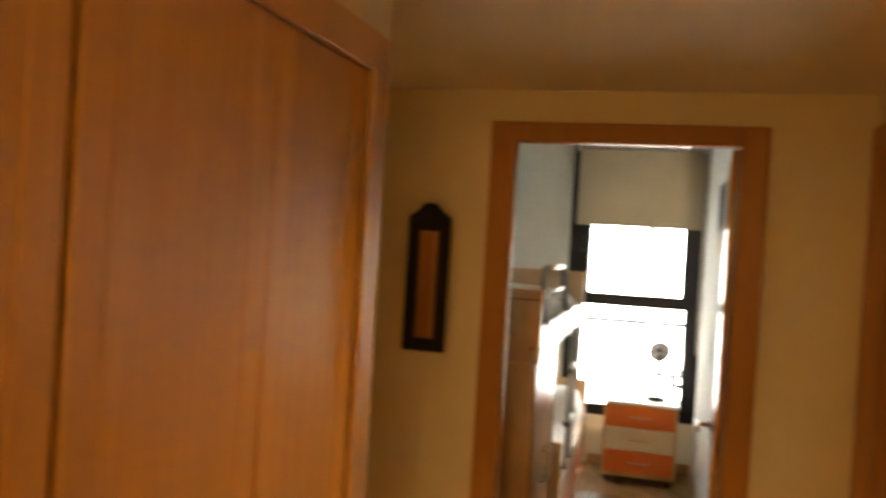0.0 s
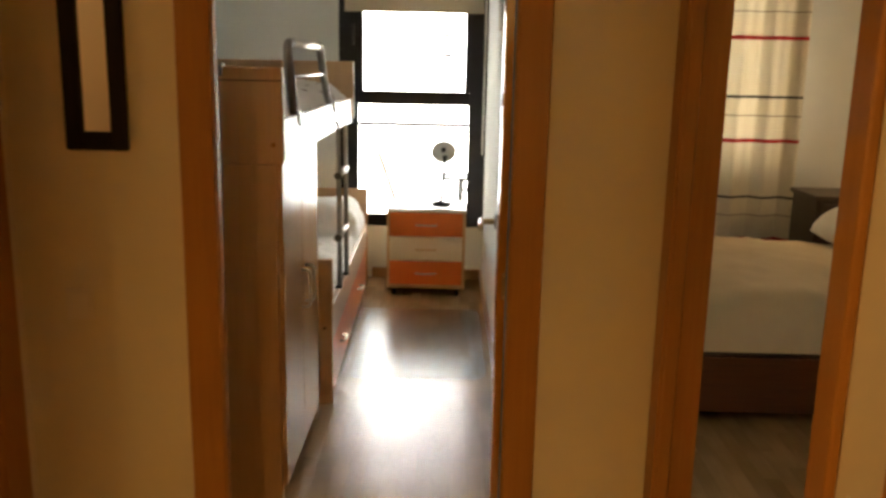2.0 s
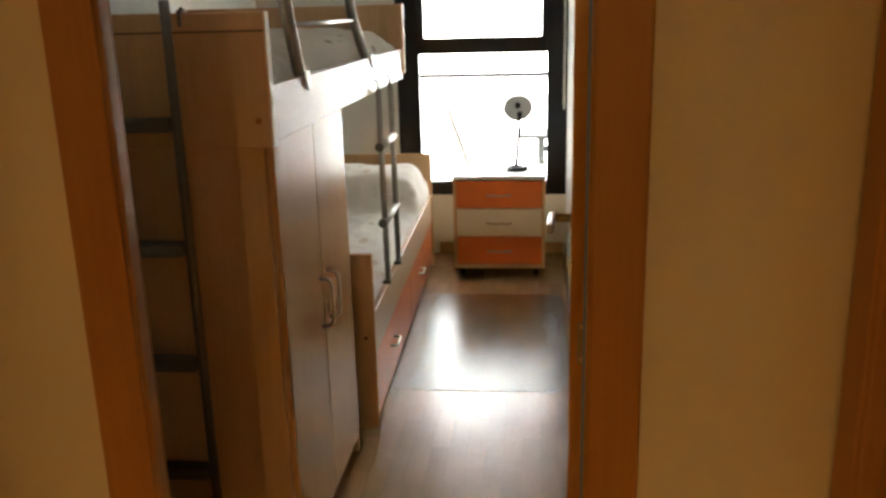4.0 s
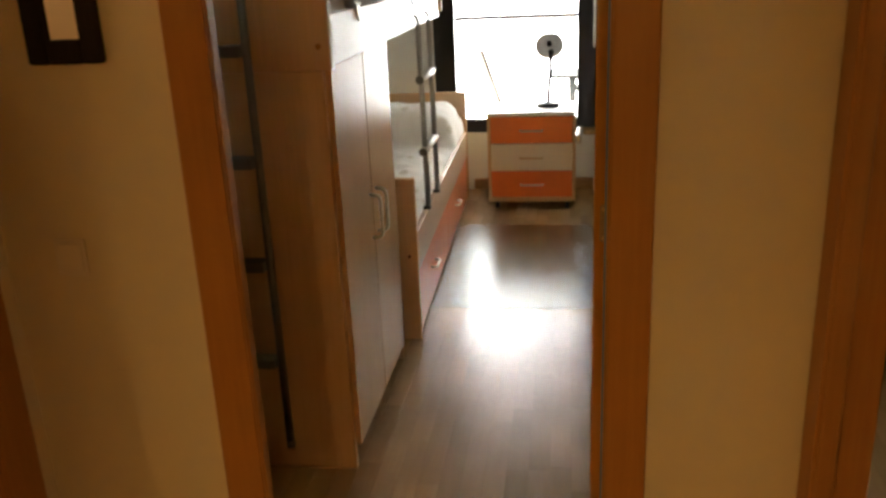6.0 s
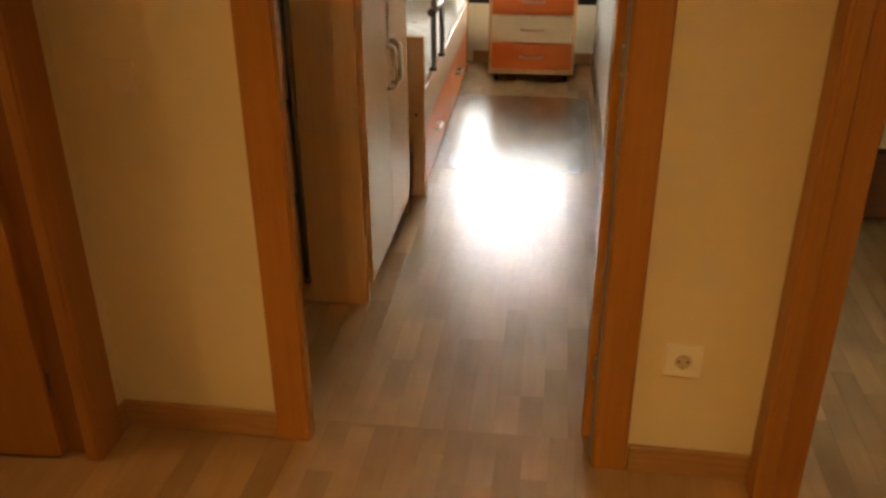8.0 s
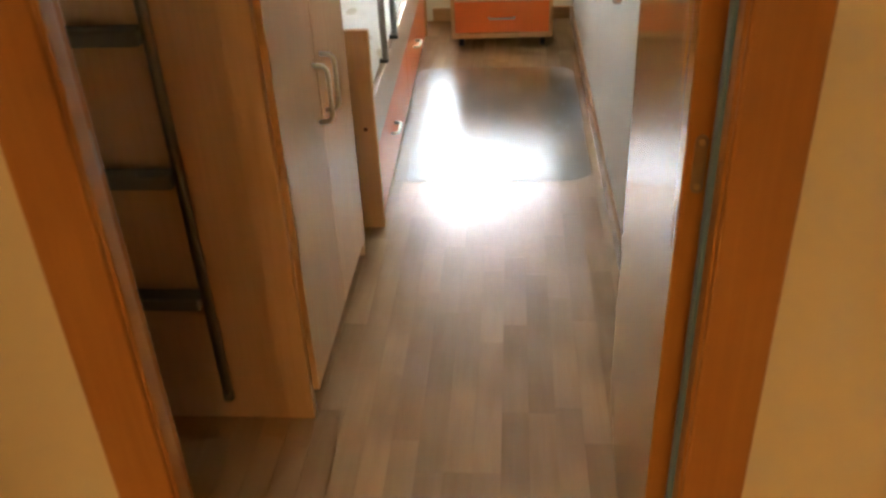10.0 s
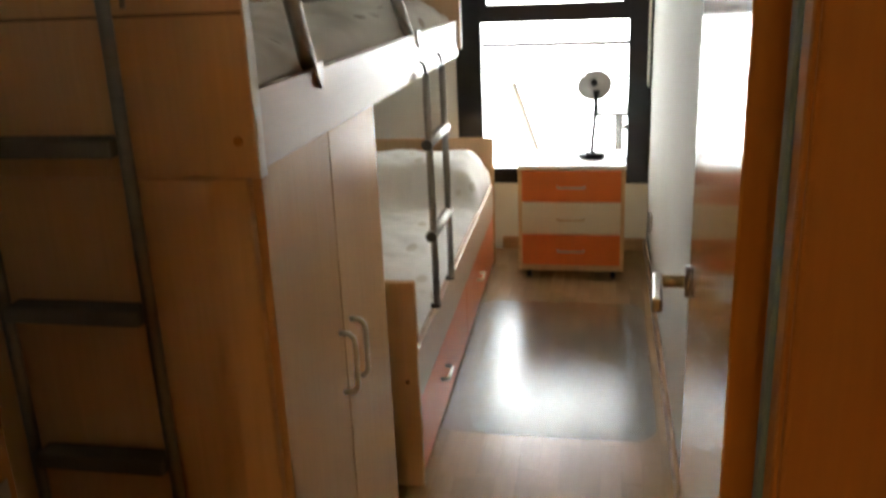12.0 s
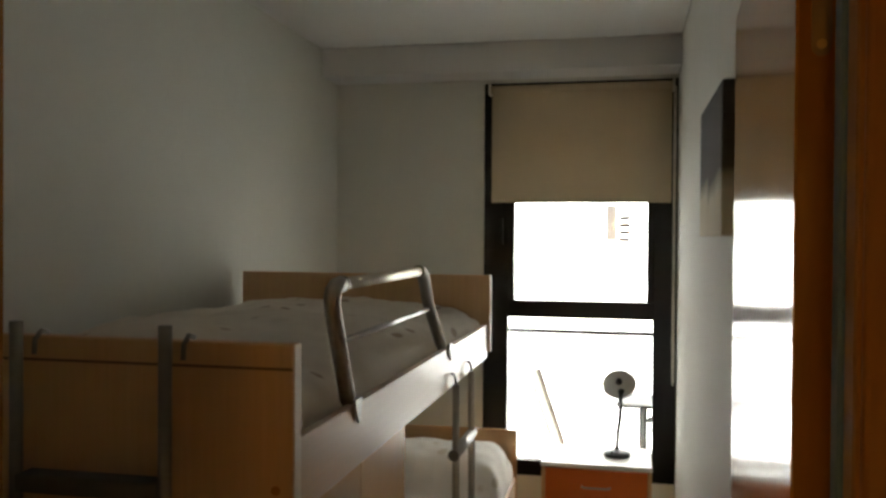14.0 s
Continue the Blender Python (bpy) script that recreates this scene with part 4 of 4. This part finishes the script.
M_BLACKWOOD = wood("black stained wood", (0.010, 0.007, 0.005), (0.022, 0.015, 0.010), rough=0.6, spec=0.2)
_m, _n, _l, _p = mat("silvered glass", 0.03, 1.0)
_p.inputs["Base Color"].default_value = (0.82, 0.80, 0.76, 1)
M_MIRROR = _m


def wall_switch(m, x, z, label, proud=0.0, mt=None):
    """Plate on a wall whose face is local y = 0.01, looking to -y."""
    t = thing("light_switch", (x, 0.0, z), label, "light switch", m=m)
    part("plate", boxed(x - 0.034, x + 0.034, 0.0045, 0.0098, z - 0.040, z + 0.040, 0.002, seg=2), mt or M_IVORY, t)
    part("rocker", boxed(x - 0.026, x + 0.026, 0.002 - proud, 0.0043, z - 0.031, z + 0.031, 0.002, seg=2), mt or M_IVORY, t)


def wall_socket(m, x, z, label):
    t = thing("wall_socket", (x, 0.0, z), label, "socket", m=m)
    b = bmesh.new()
    box(b, x - 0.041, x + 0.041, -0.0005, 0.0098, z - 0.041, z + 0.041, 0.003, 2)
    part("plate", b, M_PLASTIC, t)
    b = bmesh.new()
    n = 28
    ri, ro = 0.0195, 0.0225
    rings = [[b.verts.new((x + r * math.cos(2 * math.pi * k / n), y, z + r * math.sin(2 * math.pi * k / n))) for k in range(n)] for r, y in ((ro, -0.0007), (ro, -0.004), (ri, -0.004), (ri, -0.0008))]
    for u, v in zip(rings, rings[1:]):
        for k in range(n):
            b.faces.new((u[k], u[(k + 1) % n], v[(k + 1) % n], v[k]))
    part("rim", b, M_PLASTIC, t)
    # flat discs: darker ivory and black paint the shade of well and holes
    part("well", tubed([(x, -0.0006, z), (x, -0.0009, z)], 0.0192, 28), M_SHADE_PLASTIC, t, "flat socket well, darker ivory for recess shade")
    for dx in (-0.0095, 0.0095):
        part("hole", tubed([(x + dx, -0.0009, z), (x + dx, -0.0014, z)], 0.0028, 10), M_BLACK, t, "black disc for the shade in a pin hole")
    for dz in (-0.0165, 0.0165):
        part("earth_clip", boxed(x - 0.003, x + 0.003, -0.003, -0.0011, z + dz - 0.003, z + dz + 0.003), M_BRASS, t, "brass earth clip")


# darker copy of the ivory plastic, with the well's shade in its colour
M_SHADE_PLASTIC = paint("shaded ivory plastic", (0.60, 0.54, 0.43), rough=0.4, relief=0.02)
wall_switch(ONE, -0.722, 0.928, "ivory light switch on the cream wall")
wall_socket(ONE, 0.524, 0.323, "ivory power socket above the baseboard")
wall_switch(R_WALL, 1.055, 0.965, "ivory light switch between two door frames", 0.010, M_PLASTIC)
B_RIGHT = ROOM @ turned(0.442, 0, -90)
wall_socket(B_RIGHT, -3.62, 0.30, "white power socket low on the bedroom wall")
canvas()
wall_mirror()


# ---- second bedroom ----
def curtain():
    def fn(u, v):
        x = 0.95 + 1.625 * u
        z = 0.12 + 2.46 * v
        a = 0.035 * math.sin(x * 26.0 + 0.6 * math.sin(x * 5)) * (1.05 - 0.25 * v) + 0.012 * math.sin(x * 61 + v)
        return (x, 4.06 + a, z)
    b = sheet(fn, 150, 24)
    t = thing("curtain", (1.8, 4.06, 0.12), "cream curtain with thin red, black and brown stripes", "curtain")
    c = part("drape", b, M_CURTAIN, t)
    md = c.modifiers.new("thickness", "SOLIDIFY")
    md.thickness = 0.002
    part("rod", tubed([(0.9, 4.06, 2.60), (2.8, 4.06, 2.60)], 0.012, 12), M_STEEL, t)


def curtain_material():
    m, n, l, p = mat("striped curtain", 0.9, 0, 0.2)
    g = n.new("ShaderNodeNewGeometry")
    sx = n.new("ShaderNodeSeparateXYZ")
    l.new(g.outputs["Position"], sx.inputs[0])
    fr = n.new("ShaderNodeMath")
    fr.operation = "FRACT"
    dv = n.new("ShaderNodeMath")
    dv.operation = "MULTIPLY_ADD"
    dv.inputs[1].default_value, dv.inputs[2].default_value = 1 / STRIPE, STRIPE_AT
    l.new(sx.outputs[2], dv.inputs[0])
    l.new(dv.outputs[0], fr.inputs[0])
    cream, red, black, tan = (0.74, 0.68, 0.55), (0.42, 0.03, 0.03), (0.05, 0.045, 0.04), (0.42, 0.35, 0.26)
    r = ramp(n, ((0.0, red), (0.035, cream), (0.255, tan), (0.272, cream), (0.437, black), (0.459, cream)))
    r.color_ramp.interpolation = "CONSTANT"
    l.new(fr.outputs[0], r.inputs[0])
    l.new(r.outputs[0], p.inputs["Base Color"])
    tr = n.new("ShaderNodeBsdfTranslucent")
    mx = n.new("ShaderNodeMixShader")
    mx.inputs[0].default_value = 0.25
    l.new(r.outputs[0], tr.inputs["Color"])
    l.new(p.outputs[0], mx.inputs[1])
    l.new(tr.outputs[0], mx.inputs[2])
    l.new(mx.outputs[0], n["Material Output"].inputs["Surface"])
    bump(n, l, p, tex_noise(n, l, mapped(n, l, (1, 1, 1)), 200.0, 2.0), 0.25, 0.002)
    return m


STRIPE, STRIPE_AT = 0.705, 0.5135
M_CURTAIN = curtain_material()
curtain()


def double_bed():
    t = thing("double_bed", (2.4, 2.4, 0), "double bed on a red-brown wooden base", "bed")
    part("base", boxed(1.15, 3.2, 1.58, 3.02, 0.04, 0.30, 0.006, seg=2), M_REDWOOD, t)
    part("mattress", boxed(1.13, 3.2, 1.56, 3.04, 0.305, 0.44, 0.03, seg=2), M_DARKBAND, t, "dark mattress side")
    part("headboard", boxed(3.2, 3.24, 1.5, 3.1, 0, 0.95, 0.006), M_DARKWOOD, t)


M_DARKBAND = cloth("dark valance", (0.05, 0.035, 0.025), (0.08, 0.055, 0.04))
double_bed()
single("bed_cover", puffy(1.10, 3.19, 1.54, 3.06, 0.335, lambda u, v: 0.575 + 0.02 * math.sin(4 * v) + 0.012 * math.sin(7 * u), 60, 50, 0.09, 9.0, 0.022), M_COVER2, "plain cream bed cover", "bed cover")


def pillow(x, y, z, lx, ly, h, tilt):
    def fn(u, v):
        a, b = 2 * u - 1, 2 * v - 1
        k = max(0.0, (1 - a ** 4)) ** 0.6 * max(0.0, (1 - b ** 4)) ** 0.6
        return (a * lx * (1 - 0.06 * b * b), b * ly * (1 - 0.06 * a * a), h * k)
    b = sheet(fn, 24, 24)
    lower = sheet(lambda u, v: (fn(u, v)[0], fn(u, v)[1], -0.45 * fn(u, v)[2]), 24, 24)
    me = bpy.data.meshes.new("tmp")
    lower.to_mesh(me)
    lower.free()
    b.from_mesh(me)
    bpy.data.meshes.remove(me)
    bmesh.ops.remove_doubles(b, verts=b.verts, dist=0.0005)
    bmesh.ops.transform(b, matrix=Matrix.Translation((x, y, z)) @ Matrix.Rotation(radians(tilt), 4, "Y"), verts=b.verts)
    return b


single("pillow", pillow(2.60, 2.86, 0.68, 0.28, 0.30, 0.13, -18), M_PILLOW, "plump cream pillow on the double bed", "pillow")


def nightstand():
    x0, x1, y0, y1, h = 2.46, 3.0, 3.34, 3.74, 0.78
    t = thing("nightstand", ((x0 + x1) / 2, 3.54, 0), "dark-stained wooden nightstand behind the double bed", "nightstand")
    part("top", boxed(x0 - 0.02, x1 + 0.02, y0 - 0.02, y1 + 0.01, h - 0.028, h, 0.005, seg=2), M_DARKWOOD, t)
    part("body", boxed(x0, x1, y0, y1, 0.08, h - 0.0285, 0.004), M_DARKWOOD, t)
    d = part("drawer", boxed(x0 + 0.03, x1 - 0.03, y0 - 0.014, y0 - 0.0005, h - 0.2, h - 0.05, 0.004), M_DARKWOOD, t)
    for x in (x0 + 0.025, x1 - 0.025):
        for y in (y0 + 0.025, y1 - 0.025):
            part("leg", boxed(x - 0.022, x + 0.022, y - 0.022, y + 0.022, 0, 0.0795), M_DARKWOOD, t)


def table_lamp():
    x, y, z = 2.84, 3.54, 0.7805
    t = thing("table_lamp", (x, y, z), "wooden cone lamp with a pale fabric shade", "table lamp")
    b = bmesh.new()
    lathe(b, ((0.052, 0), (0.050, 0.01), (0.020, 0.17), (0.012, 0.19)), (x, y, z), 20)
    part("base", b, M_REDWOOD, t, "red-brown wooden cone")
    b = bmesh.new()
    lathe(b, ((0.115, 0.185), (0.05, 0.315), (0.048, 0.315), (0.112, 0.186)), (x, y, z), 28)
    part("shade", b, M_PILLOW, t, "pale fabric shade")


nightstand()
table_lamp()


def window_two():
    t = thing("window_2", (1.9, 4.3, 0.9), "plain window behind the curtain", "window", kind="structure")
    for x in (W2[0], 1.9, W2[1] - 0.05):
        part("window_frame", boxed(x, x + 0.05, 4.28, 4.33, W2[2] + 0.05, W2[3] - 0.05, 0.003), M_ALU, t)
    for z in (W2[2], W2[3] - 0.05):
        part("window_frame", boxed(W2[0], W2[1], 4.28, 4.33, z, z + 0.05, 0.003), M_ALU, t)


window_two()


# ---- floors, strip by strip ----
def floor(name, x0, x1, y0, y1, rows, label, m=ONE, seed=1, top=0.0012):
    """A slab, and on it the separate strips of the stretch given by rows (x0, x1, y0, y1)."""
    f = setting(name, boxed(x0, x1, y0, y1, -0.06, -0.0008), M_FLOOR, label, "floor", m)
    rng = random.Random(seed)
    meshes = {}
    w = 0.0645
    for rx0, rx1, ry0, ry1 in rows:
        i = 0
        x = rx0
        while x < rx1 - 0.02:
            ww = min(w, rx1 - x)
            y = ry0
            first = True
            while y < ry1 - 0.01:
                ln = rng.choice((0.36, 0.48, 0.62)) if not first else rng.choice((0.17, 0.31, 0.45, 0.55))
                first = False
                ln = min(ln, ry1 - y)
                key = (round(ww, 3), round(ln, 3))
                if key not in meshes:
                    b = boxed(-ww / 2 + 0.0002, ww / 2 - 0.0002, -ln / 2 + 0.0002, ln / 2 - 0.0002, -0.0018, 0, 0.0003)
                    me = bpy.data.meshes.new("strip")
                    b.to_mesh(me)
                    b.free()
                    me.materials.append(M_FLOOR)
                    meshes[key] = me
                ob = new("floor_strip", meshes[key])
                ob.parent = f
                ob.location = Vector((x + ww / 2, y + ln / 2, top)) - ORG[f.name]
                y += ln
            x += ww
    return f


floor("floor_bedroom", -1.5, 0.5, 0.1, 4.3, [(-0.62, 0.45, 0.092, 4.1)], "brown oak laminate floor of the bedroom", ROOM, 3)
floor("floor_hall", -0.97, 0.82, -4.6, 0.1, [(-0.86, 0.71, -2.6, 0.098)], "brown oak laminate floor of the hall", ONE, 5, 0.0008)
floor("floor_second_bedroom", 0.82, 4.3, -1.13, 4.4, [(0.83, 1.9, -1.0, 2.0)], "brown oak laminate floor of the second bedroom", ONE, 7)
floor("floor_closed_room", 0.82, 0.9, -2.1, -1.13, [], "brown oak laminate floor behind a closed door")
floor("floor_side_room", -2.6, -0.97, -1.27, 0.01, [], "brown oak laminate floor of the side room")
